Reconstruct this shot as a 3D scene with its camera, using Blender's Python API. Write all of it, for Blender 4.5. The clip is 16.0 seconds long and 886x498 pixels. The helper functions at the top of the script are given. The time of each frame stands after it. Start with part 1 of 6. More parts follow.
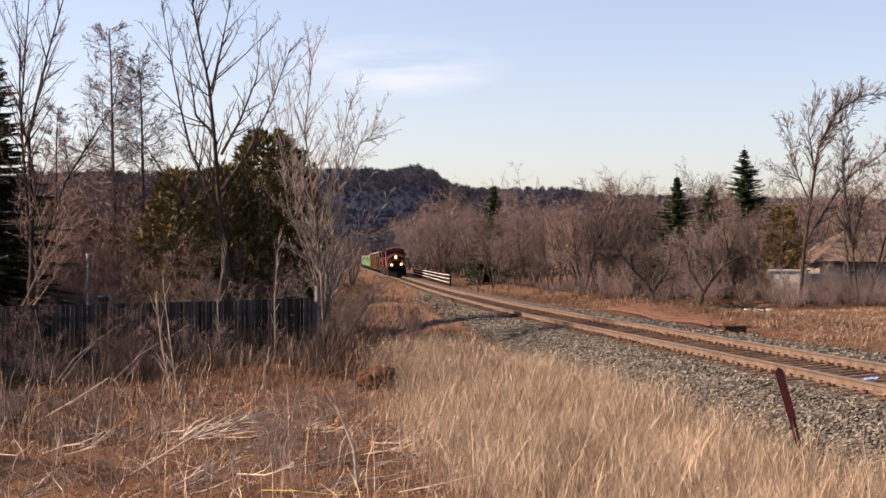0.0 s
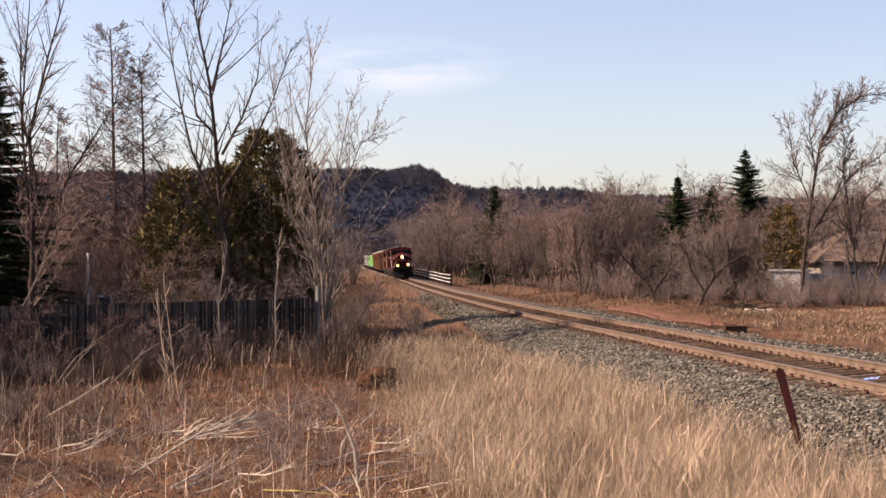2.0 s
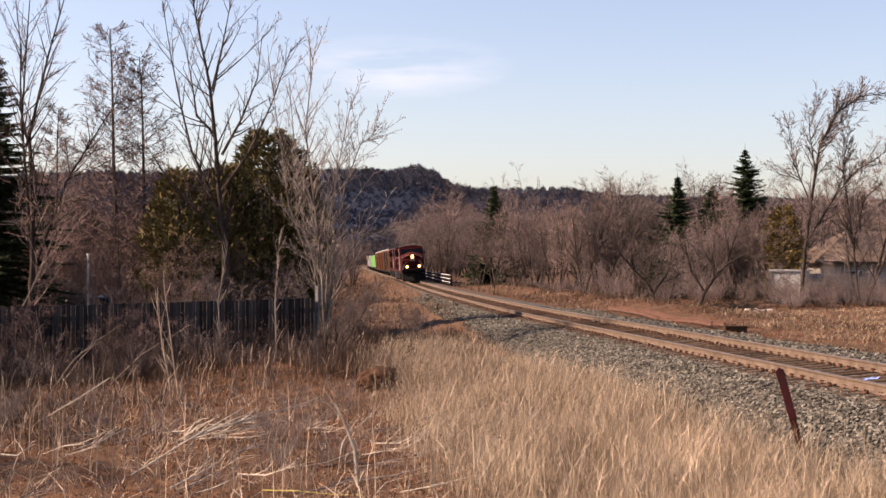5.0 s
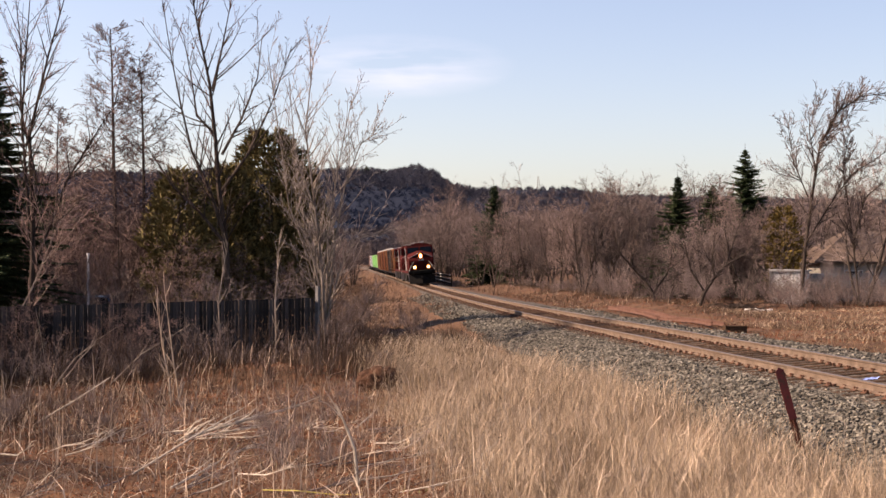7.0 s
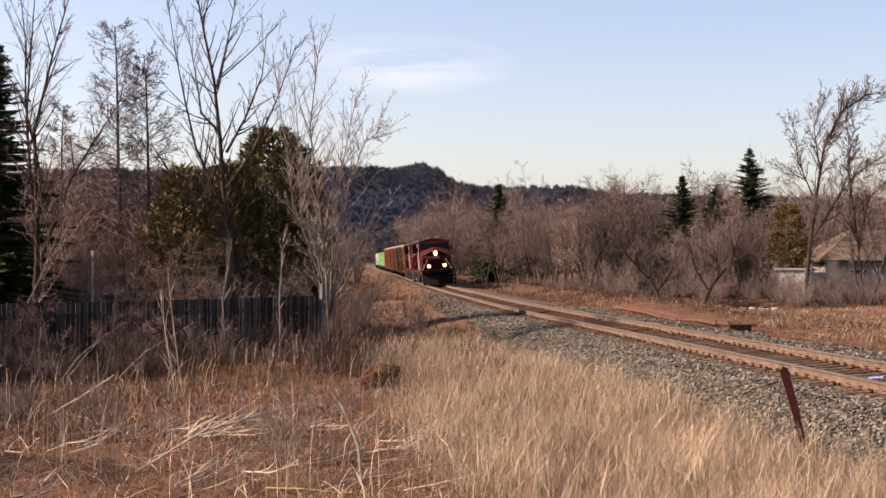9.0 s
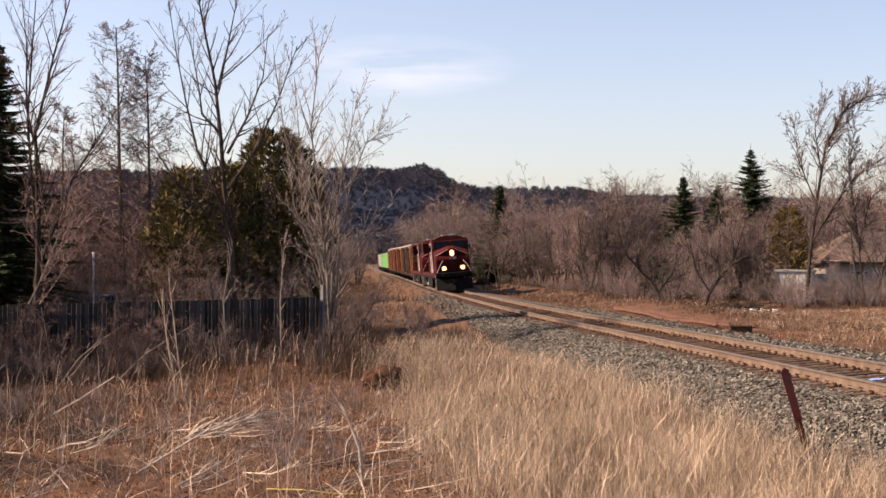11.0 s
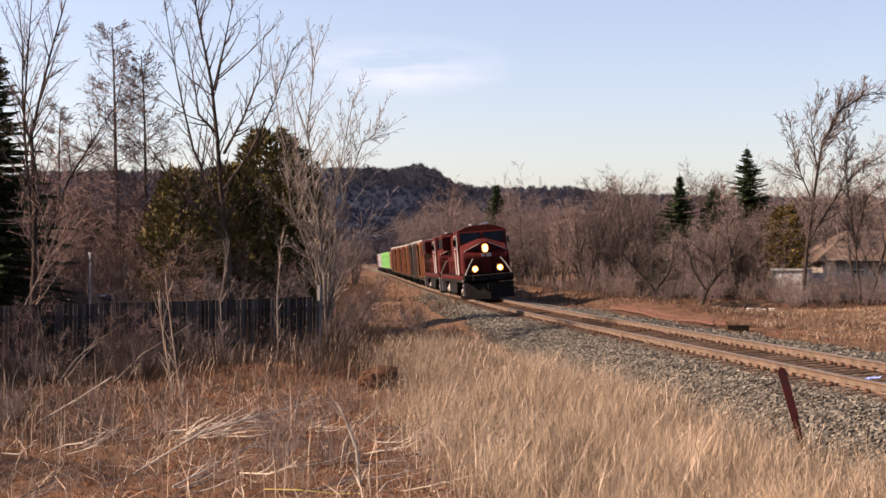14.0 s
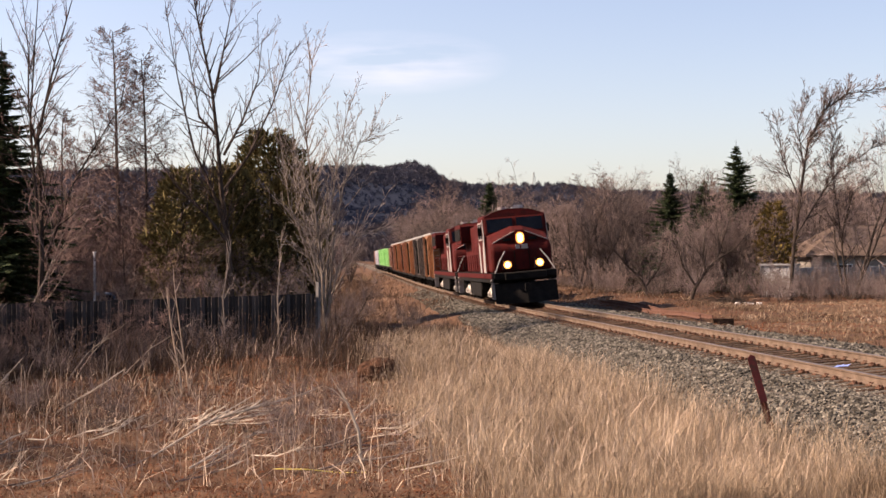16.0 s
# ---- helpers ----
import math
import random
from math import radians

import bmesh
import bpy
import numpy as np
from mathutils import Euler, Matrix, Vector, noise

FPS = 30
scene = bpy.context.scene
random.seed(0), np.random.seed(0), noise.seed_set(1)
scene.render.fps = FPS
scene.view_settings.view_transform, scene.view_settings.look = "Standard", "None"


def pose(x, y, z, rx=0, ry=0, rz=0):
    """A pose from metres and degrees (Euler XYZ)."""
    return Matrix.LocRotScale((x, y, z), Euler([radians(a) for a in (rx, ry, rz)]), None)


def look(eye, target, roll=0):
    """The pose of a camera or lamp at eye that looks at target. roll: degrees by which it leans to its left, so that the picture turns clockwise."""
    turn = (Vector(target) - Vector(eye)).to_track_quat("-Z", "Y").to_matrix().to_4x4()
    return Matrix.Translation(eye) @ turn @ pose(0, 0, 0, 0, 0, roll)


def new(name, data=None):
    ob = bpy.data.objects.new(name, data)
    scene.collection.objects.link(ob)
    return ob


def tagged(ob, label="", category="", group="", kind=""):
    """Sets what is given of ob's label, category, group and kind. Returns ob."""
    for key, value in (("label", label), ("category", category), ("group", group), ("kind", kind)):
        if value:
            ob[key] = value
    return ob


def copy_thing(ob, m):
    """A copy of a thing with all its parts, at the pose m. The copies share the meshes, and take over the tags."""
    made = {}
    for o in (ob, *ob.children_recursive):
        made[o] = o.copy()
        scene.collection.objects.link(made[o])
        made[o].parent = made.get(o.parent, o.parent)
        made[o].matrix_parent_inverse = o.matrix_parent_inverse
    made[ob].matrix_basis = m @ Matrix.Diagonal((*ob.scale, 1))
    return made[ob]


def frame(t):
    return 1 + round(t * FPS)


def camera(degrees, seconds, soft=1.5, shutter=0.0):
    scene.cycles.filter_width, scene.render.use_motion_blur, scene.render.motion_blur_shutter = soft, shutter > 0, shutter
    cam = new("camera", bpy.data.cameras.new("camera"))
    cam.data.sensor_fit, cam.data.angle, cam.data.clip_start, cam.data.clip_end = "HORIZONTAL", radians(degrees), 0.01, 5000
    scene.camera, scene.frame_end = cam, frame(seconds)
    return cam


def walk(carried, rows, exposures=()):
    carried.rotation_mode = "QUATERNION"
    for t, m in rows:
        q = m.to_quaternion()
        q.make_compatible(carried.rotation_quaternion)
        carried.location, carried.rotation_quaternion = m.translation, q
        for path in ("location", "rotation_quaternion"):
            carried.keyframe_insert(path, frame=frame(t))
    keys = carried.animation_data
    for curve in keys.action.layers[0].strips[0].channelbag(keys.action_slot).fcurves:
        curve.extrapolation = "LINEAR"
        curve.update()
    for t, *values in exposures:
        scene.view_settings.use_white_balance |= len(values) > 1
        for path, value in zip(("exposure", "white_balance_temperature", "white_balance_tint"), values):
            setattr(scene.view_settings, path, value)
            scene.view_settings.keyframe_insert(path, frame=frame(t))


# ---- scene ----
# One lens; the camera stands on a low bank beside the line and is turned by hand.
EYE_Z = 2.1
PATH = [  # seconds, metres stepped back, turn left, tilt up, lean
    (0, 0, -0.027, 0.688, -0.017), (0.5, 0, -0.015, 0.684, 0.027), (1, 0, -0.013, 0.680, 0.043),
    (1.5, 0, 0.004, 0.688, -0.024), (2, 0, 0.004, 0.685, -0.004), (2.5, 0, 0.010, 0.690, 0.008),
    (3, 0, 0.004, 0.691, -0.007), (3.5, 0, 0.004, 0.691, -0.007), (4, 0, 0.004, 0.694, -0.032),
    (6.5, 0, 0.005, 0.685, -0.003), (7, 0, 0.005, 0.685, -0.003), (7.3, 0, 0.010, 0.686, 0.0), (7.4, 0, 0.36, 0.715, 0.18), (7.5, 0, 0.668, 0.742, 0.331),
    (8, 0, 0.461, 0.661, 0.050), (8.5, 0, 0.282, 0.615, 0.124), (9, 0, 0.176, 0.610, 0.096),
    (11.5, 0, 0.222, 0.688, 0.114), (12, 0, 0.187, 0.714, 0.044), (12.5, 0, 0.193, 0.726, 0.110),
    (13, 0, 0.192, 0.727, 0.006), (13.5, 0, 0.144, 0.691, -0.039), (14, 0, 0.079, 0.653, -0.007),
    (14.5, 0, 0.042, 0.622, -0.040), (15, 0.12, -0.097, 0.594, -0.198), (15.5, 1.2, -0.168, 0.597, -0.192),
    (16, 1.7, -0.155, 0.525, -0.309)]


def aim(back, turn, tilt, lean):
    eye = Vector((0, -back, EYE_Z))
    a, b = radians(turn), radians(tilt)
    return look(eye, eye + Vector((-math.sin(a) * math.cos(b), math.cos(a) * math.cos(b), math.sin(b))), lean)


cam = camera(34.83, 16.0, soft=1.55)
walk(cam, [(t, aim(*r)) for t, *r in PATH], [(0, 1.5, 7380, 27), (16, 1.5, 7380, 27)])

# ---- daylight: clear sky, low sun from the left ----
SUN_ELEV, SUN_AZ = 35.0, 273.0  # azimuth clockwise from the view direction
world = bpy.data.worlds.new("sky")
scene.world = world
world.use_nodes = True
wn, wl = world.node_tree.nodes, world.node_tree.links
sky = wn.new("ShaderNodeTexSky")
sky.sky_type, sky.sun_disc = "NISHITA", False
sky.sun_elevation, sky.sun_rotation = radians(SUN_ELEV), radians(SUN_AZ)
sky.air_density, sky.dust_density, sky.ozone_density = 1.0, 1.35, 2.3
wn["Background"].inputs["Strength"].default_value = 0.074
# thin cirrus streaks over the clear sky
tc = wn.new("ShaderNodeTexCoord")
mp = wn.new("ShaderNodeMapping")
mp.inputs["Scale"].default_value = (9, 9, 60)
mp.inputs["Rotation"].default_value = (0, radians(6), 0)
nz = wn.new("ShaderNodeTexNoise")
nz.inputs["Scale"].default_value, nz.inputs["Detail"].default_value = 1.1, 7
rp = wn.new("ShaderNodeMapRange")
rp.inputs["From Min"].default_value, rp.inputs["From Max"].default_value = 0.42, 0.72
# the streaks lie in one drift over the hill
drift = wn.new("ShaderNodeMapping")
drift.inputs["Location"].default_value = (1.0, 0, -15.4)
drift.inputs["Scale"].default_value = (30, 0, 110)
far_off, fade, both = wn.new("ShaderNodeVectorMath"), wn.new("ShaderNodeMapRange"), wn.new("ShaderNodeMath")
far_off.operation, both.operation = "LENGTH", "MULTIPLY"
fade.inputs["From Min"].default_value, fade.inputs["From Max"].default_value = 2.6, 0.2
fade.inputs["To Max"].default_value = 0.34
mx = wn.new("ShaderNodeMix")
mx.data_type = "RGBA"
mx.inputs["B"].default_value = (8.8, 8.4, 8.8, 1)
wl.new(tc.outputs["Generated"], mp.inputs["Vector"])
wl.new(tc.outputs["Generated"], drift.inputs["Vector"])
wl.new(mp.outputs["Vector"], nz.inputs["Vector"])
wl.new(nz.outputs["Fac"], rp.inputs["Value"])
wl.new(drift.outputs["Vector"], far_off.inputs[0])
wl.new(far_off.outputs["Value"], fade.inputs["Value"])
wl.new(fade.outputs["Result"], both.inputs[0])
wl.new(rp.outputs["Result"], both.inputs[1])
wl.new(both.outputs[0], mx.inputs["Factor"])
wl.new(sky.outputs["Color"], mx.inputs["A"])
wl.new(mx.outputs["Result"], wn["Background"].inputs["Color"])

sun = new("sun", bpy.data.lights.new("sun", "SUN"))
sun.data.energy, sun.data.angle, sun.data.color = 5.0, radians(0.6), (1.0, 0.87, 0.71)
sa, se = radians(SUN_AZ), radians(SUN_ELEV)
sun.matrix_world = look((0, 0, 50), Vector((0, 0, 50)) - Vector((math.sin(sa) * math.cos(se), math.cos(sa) * math.cos(se), math.sin(se))))

# ---- materials ----


def material(name, c1, c2, scale=6.0, rough=0.8, metal=0.0, bump=0.3, fine=60.0, spots=None, island=0.0, rand=0.0, coords="Object", stretch=(1, 1, 1), emit=0.0, thin=0.0):
    """Two colours mixed by coarse and fine noise, with bump; spots: a third colour in patches; island, rand: value spread per piece or per object."""
    m = bpy.data.materials.new(name)
    m.use_nodes = True
    n, l = m.node_tree.nodes, m.node_tree.links
    b = n["Principled BSDF"]
    b.inputs["Roughness"].default_value, b.inputs["Metallic"].default_value = rough, metal
    b.inputs["Specular IOR Level"].default_value = 0.08 if rough >= 0.8 else (0.06 if "glass" in name else 0.35)
    co, mp_ = n.new("ShaderNodeTexCoord"), n.new("ShaderNodeMapping")
    mp_.inputs["Scale"].default_value = stretch
    l.new(co.outputs[coords], mp_.inputs["Vector"])
    big, small = n.new("ShaderNodeTexNoise"), n.new("ShaderNodeTexNoise")
    for node, s, d in ((big, scale, 4), (small, fine, 3)):
        node.inputs["Scale"].default_value, node.inputs["Detail"].default_value = s, d
        l.new(mp_.outputs["Vector"], node.inputs["Vector"])
    add = n.new("ShaderNodeMath")
    add.operation = "MULTIPLY_ADD"
    add.inputs[1].default_value = 0.6
    l.new(big.outputs["Fac"], add.inputs[0])
    half = n.new("ShaderNodeMath")
    half.operation = "MULTIPLY"
    half.inputs[1].default_value = 0.4
    l.new(small.outputs["Fac"], half.inputs[0])
    l.new(half.outputs[0], add.inputs[2])
    ramp = n.new("ShaderNodeValToRGB")
    ramp.color_ramp.elements[0].position, ramp.color_ramp.elements[1].position = 0.36, 0.64
    ramp.color_ramp.elements[0].color, ramp.color_ramp.elements[1].color = (*c1, 1), (*c2, 1)
    l.new(add.outputs[0], ramp.inputs["Fac"])
    out = ramp.outputs["Color"]
    if spots:
        patch, pr, pm = n.new("ShaderNodeTexNoise"), n.new("ShaderNodeValToRGB"), n.new("ShaderNodeMix")
        patch.inputs["Scale"].default_value, patch.inputs["Detail"].default_value = scale * 2.7, 5
        l.new(mp_.outputs["Vector"], patch.inputs["Vector"])
        pr.color_ramp.elements[0].position, pr.color_ramp.elements[1].position = 0.52, 0.64
        l.new(patch.outputs["Fac"], pr.inputs["Fac"])
        pm.data_type = "RGBA"
        pm.inputs["B"].default_value = (*spots, 1)
        l.new(pr.outputs["Color"], pm.inputs["Factor"])
        l.new(out, pm.inputs["A"])
        out = pm.outputs["Result"]
    for spread, node, socket in ((island, "ShaderNodeNewGeometry", "Random Per Island"), (rand, "ShaderNodeObjectInfo", "Random")):
        if spread:
            src, mr, hs = n.new(node), n.new("ShaderNodeMapRange"), n.new("ShaderNodeHueSaturation")
            mr.inputs["To Min"].default_value, mr.inputs["To Max"].default_value = 1 - spread, 1 + spread
            l.new(src.outputs[socket], mr.inputs["Value"])
            l.new(mr.outputs["Result"], hs.inputs["Value"])
            l.new(out, hs.inputs["Color"])
            out = hs.outputs["Color"]
    l.new(out, b.inputs["Base Color"])
    if emit:
        b.inputs["Emission Color"].default_value, b.inputs["Emission Strength"].default_value = (*c2, 1), emit
    if bump:
        bp = n.new("ShaderNodeBump")
        bp.inputs["Strength"].default_value, bp.inputs["Distance"].default_value = bump, 0.02
        l.new(small.outputs["Fac"], bp.inputs["Height"])
        l.new(bp.outputs["Normal"], b.inputs["Normal"])
    if thin:
        tr, ms_ = n.new("ShaderNodeBsdfTranslucent"), n.new("ShaderNodeMixShader")
        l.new(out, tr.inputs["Color"])
        ms_.inputs[0].default_value = thin
        l.new(b.outputs[0], ms_.inputs[1])
        l.new(tr.outputs[0], ms_.inputs[2])
        l.new(ms_.outputs[0], n["Material Output"].inputs["Surface"])
    return m


M_SOIL = material("leaf_litter", (0.034, 0.01913, 0.01197), (0.1062, 0.0612, 0.0374), 0.9, 0.95, bump=1.0, fine=14, spots=(0.105, 0.055, 0.030))
M_BALLAST = material("ballast_bed", (0.0315, 0.028, 0.0238), (0.105, 0.0945, 0.0805), 3, 0.95, bump=1.0, fine=22, spots=(0.0595, 0.042, 0.0294))
M_STONE = material("crushed_stone", (0.04588, 0.04225, 0.03475), (0.145, 0.1325, 0.1086), 2.5, 0.9, bump=0.2, fine=40, island=0.75)
M_DIRTY = material("dirty_brown_stone", (0.02625, 0.0189, 0.01365), (0.084, 0.063, 0.04725), 2.5, 0.95, bump=0.2, fine=40, island=0.45)
M_LEAF = material("fallen_leaves", (0.07429, 0.02573, 0.01257), (0.1777, 0.07018, 0.03313), 1.5, 0.85, bump=0, fine=9, island=0.3, thin=0.1)
M_RAIL = material("rusty_rail_side", (0.066, 0.046, 0.033), (0.134, 0.097, 0.071), 4, 0.8, 0.0, bump=0.4, fine=50)
M_RAILTOP = material("worn_rail_top", (0.108, 0.0833, 0.0637), (0.196, 0.152, 0.118), 5, 0.42, 0.6, bump=0.1, fine=60)
M_TIE = material("weathered_tie", (0.0231, 0.0133, 0.0084), (0.0847, 0.0499, 0.0291), 5, 0.95, bump=0.8, fine=30, rand=0.35, stretch=(6, 1, 6))
M_OLDRAIL = material("rust_red_old_rail", (0.0605, 0.03025, 0.022), (0.1155, 0.06325, 0.04675), 5, 0.85, bump=0.4, fine=50)
M_PLATE = material("rusty_plate", (0.05, 0.026, 0.017), (0.12, 0.062, 0.04), 12, 0.85, 0.2, bump=0.4, fine=80)
M_BARK = material("grey_brown_bark", (0.0192, 0.0141, 0.0115), (0.0672, 0.0512, 0.041), 3, 0.95, bump=0.7, fine=40, stretch=(3, 3, 0.6), rand=0.15)
M_BARKP = material("pale_bark", (0.09088, 0.07123, 0.05845), (0.2719, 0.2289, 0.1919), 3, 0.95, bump=0.5, fine=40, stretch=(3, 3, 0.6), rand=0.12)
M_TWIG = material("brown_twigs", (0.07923, 0.0621, 0.05656), (0.2048, 0.1593, 0.143), 0.5, 0.95, bump=0, fine=9, island=0.4, rand=0.38)
M_TWIGR = material("reddish_twigs", (0.09217, 0.0675, 0.0598), (0.224, 0.1647, 0.1435), 0.5, 0.95, bump=0, fine=9, island=0.4, rand=0.38)
M_TWIGP = material("pale_twigs", (0.1144, 0.0936, 0.08323), (0.2974, 0.2516, 0.227), 0.5, 0.9, bump=0, fine=9, island=0.35)
M_TWIGD = material("dark_twigs", (0.07373, 0.04931, 0.04304), (0.2065, 0.1417, 0.1241), 0.5, 0.95, bump=0, fine=9, island=0.35, rand=0.3)
M_NEEDLE = material("dark_needles", (0.01792, 0.03136, 0.01568), (0.056, 0.07392, 0.0336), 0.8, 0.9, bump=0, fine=9, island=0.45, rand=0.1)
M_CEDAR = material("olive_needles", (0.0495, 0.03864, 0.0102), (0.1254, 0.08556, 0.0255), 0.8, 0.9, bump=0, fine=9, island=0.4)
M_CEDARB = material("brown_green_needles", (0.0486, 0.04674, 0.01912), (0.1553, 0.1205, 0.051), 0.8, 0.9, bump=0, fine=9, island=0.45)
M_GRASS = material("dry_tall_grass", (0.1154, 0.07899, 0.04885), (0.437, 0.3395, 0.2379), 0.7, 0.85, bump=0, fine=3, island=0.5, thin=0.2)
M_GRASSB = material("brown_dry_grass", (0.06738, 0.03064, 0.01627), (0.1576, 0.07903, 0.04303), 0.5, 0.9, bump=0, fine=4, island=0.5, thin=0.1)
M_STALK = material("bleached_stalk", (0.2369, 0.1698, 0.1134), (0.5102, 0.4112, 0.3212), 2, 0.85, bump=0.1, fine=20, island=0.5, thin=0.15)
# Brown of dead weeds, darkened to take in shade on bank and clearing edge.
M_WEED = material("dead_weeds_and_shade", (0.03854, 0.0246, 0.0164), (0.1164, 0.0738, 0.04756), 0.6, 0.9, bump=0, fine=4, island=0.5)
M_BLEACH = material("bleached_wood", (0.2536, 0.2111, 0.1641), (0.4705, 0.4143, 0.3385), 3, 0.85, bump=0.3, fine=30)
M_ROPE = material("yellow_rope", (0.45, 0.36, 0.06), (0.60, 0.50, 0.12), 6, 0.7, bump=0.2, fine=60)
M_GREEN = material("fresh_grass", (0.14, 0.17, 0.05), (0.28, 0.30, 0.10), 1, 0.85, bump=0, fine=9, island=0.3)
M_FENCE = material("tarred_boards", (0.013, 0.0115, 0.0115), (0.052, 0.046, 0.044), 2, 0.9, bump=0.5, fine=30, stretch=(4, 4, 0.6), rand=0.6)
M_POSTG = material("grey_post", (0.07, 0.07, 0.07), (0.135, 0.13, 0.125), 4, 0.8, bump=0.4, fine=40)
M_RUSTPOST = material("rusty_post", (0.06, 0.022, 0.015), (0.15, 0.055, 0.036), 8, 0.85, bump=0.4, fine=50)
M_REDPOST = material("faded_red_paint", (0.112, 0.0196, 0.0168), (0.185, 0.0336, 0.028), 5, 0.75, bump=0.3, fine=40, spots=(0.0896, 0.0336, 0.0224))
M_RED = material("locomotive_red", (0.03764, 0.004007, 0.003342), (0.05913, 0.006677, 0.005346), 1.2, 0.82, bump=0.05, fine=20, spots=(0.0316, 0.00506, 0.00422))
# Dusty white paint of trim; also colours the nose's sunlit edge.
M_CREAM = material("dusty_white_paint_and_glint", (0.1827, 0.1625, 0.1502), (0.2685, 0.2438, 0.2275), 2.0, 0.6, bump=0.1, fine=20)
M_BLACK = material("grimy_black", (0.003326, 0.003049, 0.002772), (0.01109, 0.009979, 0.00887), 3, 0.85, bump=0.3, fine=20)
M_TRUCK = material("dusty_truck_steel", (0.273, 0.252, 0.231), (0.525, 0.483, 0.441), 3, 0.8, bump=0.4, fine=20)
M_GLASS = material("dark_cab_glass", (0.003, 0.004, 0.007), (0.006, 0.008, 0.012), 1, 0.06, bump=0, fine=5)
M_LAMP = material("lit_headlamp", (1.0, 0.60, 0.22), (1.0, 0.64, 0.25), 1, 0.4, bump=0, fine=5, emit=5.0)
# Orange emission that imitates the halo round the lit lamps.
M_HALO = material("lamp_halo", (0.9, 0.36, 0.08), (0.95, 0.40, 0.10), 1, 0.4, bump=0, fine=5, emit=0.8)
M_STEELB = material("bare_steel", (0.18, 0.17, 0.16), (0.34, 0.32, 0.30), 6, 0.45, 0.8, bump=0.1, fine=40)


def sheet_mat(name, c1, c2):
    return material(name, c1, c2, 0.8, 0.65, bump=0.15, fine=12, spots=tuple(0.6 * v for v in c1))


M_ORANGE = sheet_mat("weathered_orange_sheet", (0.153, 0.06, 0.0204), (0.235, 0.103, 0.0382))
M_RUST = sheet_mat("rusty_orange_sheet", (0.14, 0.051, 0.0243), (0.216, 0.0867, 0.0405))
M_BROWN = sheet_mat("boxcar_brown", (0.15, 0.065, 0.04), (0.26, 0.115, 0.07))
M_DARKC = sheet_mat("dark_boxcar", (0.045, 0.035, 0.03), (0.10, 0.075, 0.06))
M_LIME = sheet_mat("lime_container", (0.136, 0.381, 0.109), (0.204, 0.462, 0.15))
M_GREYC = sheet_mat("grey_container", (0.28, 0.26, 0.30), (0.46, 0.44, 0.48))
M_WHITEC = sheet_mat("off_white_container", (0.50, 0.47, 0.44), (0.66, 0.62, 0.58))
M_SHED = material("stained_white_sheet", (0.30, 0.295, 0.28), (0.46, 0.45, 0.43), 1.5, 0.8, bump=0.2, fine=20, spots=(0.2, 0.18, 0.155))
M_GALV = sheet_mat("galvanised_panel", (0.167, 0.167, 0.162), (0.269, 0.269, 0.26))
M_SHINGLE = material("brown_shingles", (0.072, 0.0495, 0.03825), (0.135, 0.099, 0.0765), 2, 0.95, bump=0.6, fine=14)
M_WALL = material("pale_siding", (0.187, 0.1705, 0.1485), (0.286, 0.264, 0.231), 1, 0.85, bump=0.2, fine=12)
# The blue of slope and ridge woods is distance haze mixed into the colour.
M_HILL = material("hazed_wooded_slope", (0.0045, 0.008316, 0.01811), (0.0126, 0.01701, 0.02898), 0.03, 1.0, bump=0.5, fine=0.2)
M_FARTWIG = material("far_hazed_wood", (0.0459, 0.0468, 0.06345), (0.0891, 0.0819, 0.09315), 0.006, 1.0, bump=0, fine=0.3, island=0.2)
# Dark blue woods: the bluff face's shade and haze put into the colour.
M_FARSHADE = material("far_shaded_wood", (0.0135, 0.0193, 0.0378), (0.0324, 0.04009, 0.0666), 0.02, 1.0, bump=0, fine=0.3, island=0.35)
M_FARBROWN = material("far_brown_wood", (0.046, 0.03795, 0.0425), (0.092, 0.0736, 0.075), 0.008, 1.0, bump=0, fine=0.3, island=0.3)
M_WHITE = material("white_paint", (0.496, 0.48, 0.456), (0.64, 0.624, 0.6), 3, 0.7, bump=0.2, fine=20)
M_BLUE = material("blue_plastic", (0.10, 0.16, 0.45), (0.22, 0.30, 0.62), 4, 0.4, bump=0, fine=20)
M_CARB = material("car_paint_blue_grey", (0.02, 0.03, 0.055), (0.04, 0.058, 0.09), 2, 0.25, 0.3, bump=0, fine=20)
M_RUBBER = material("rubber", (0.015, 0.015, 0.015), (0.03, 0.03, 0.03), 6, 0.85, bump=0.2, fine=60)

# ---- the line and the lie of the land ----
NEAR_RAIL = [(-66, 17.95), (0, 10.5), (25.1, 7.67), (40.7, 5.92), (58.9, 4.05), (82.8, 2.35), (104, 0.9), (141, -1.7), (194, -5.3), (236, -8.35),
             (300, -12.9), (393, -19.6), (500, -29), (667, -48), (900, -82)]
GRADE = [(-66, 0), (0, 0), (60, 0), (82, -0.1), (141, -0.1), (194, 0.08), (236, 0.3), (300, 0.48), (393, 0.84), (500, 1.7), (667, 3), (900, 4)]
CANT = 0.079  # cross-slope of the canted track, rising to the right


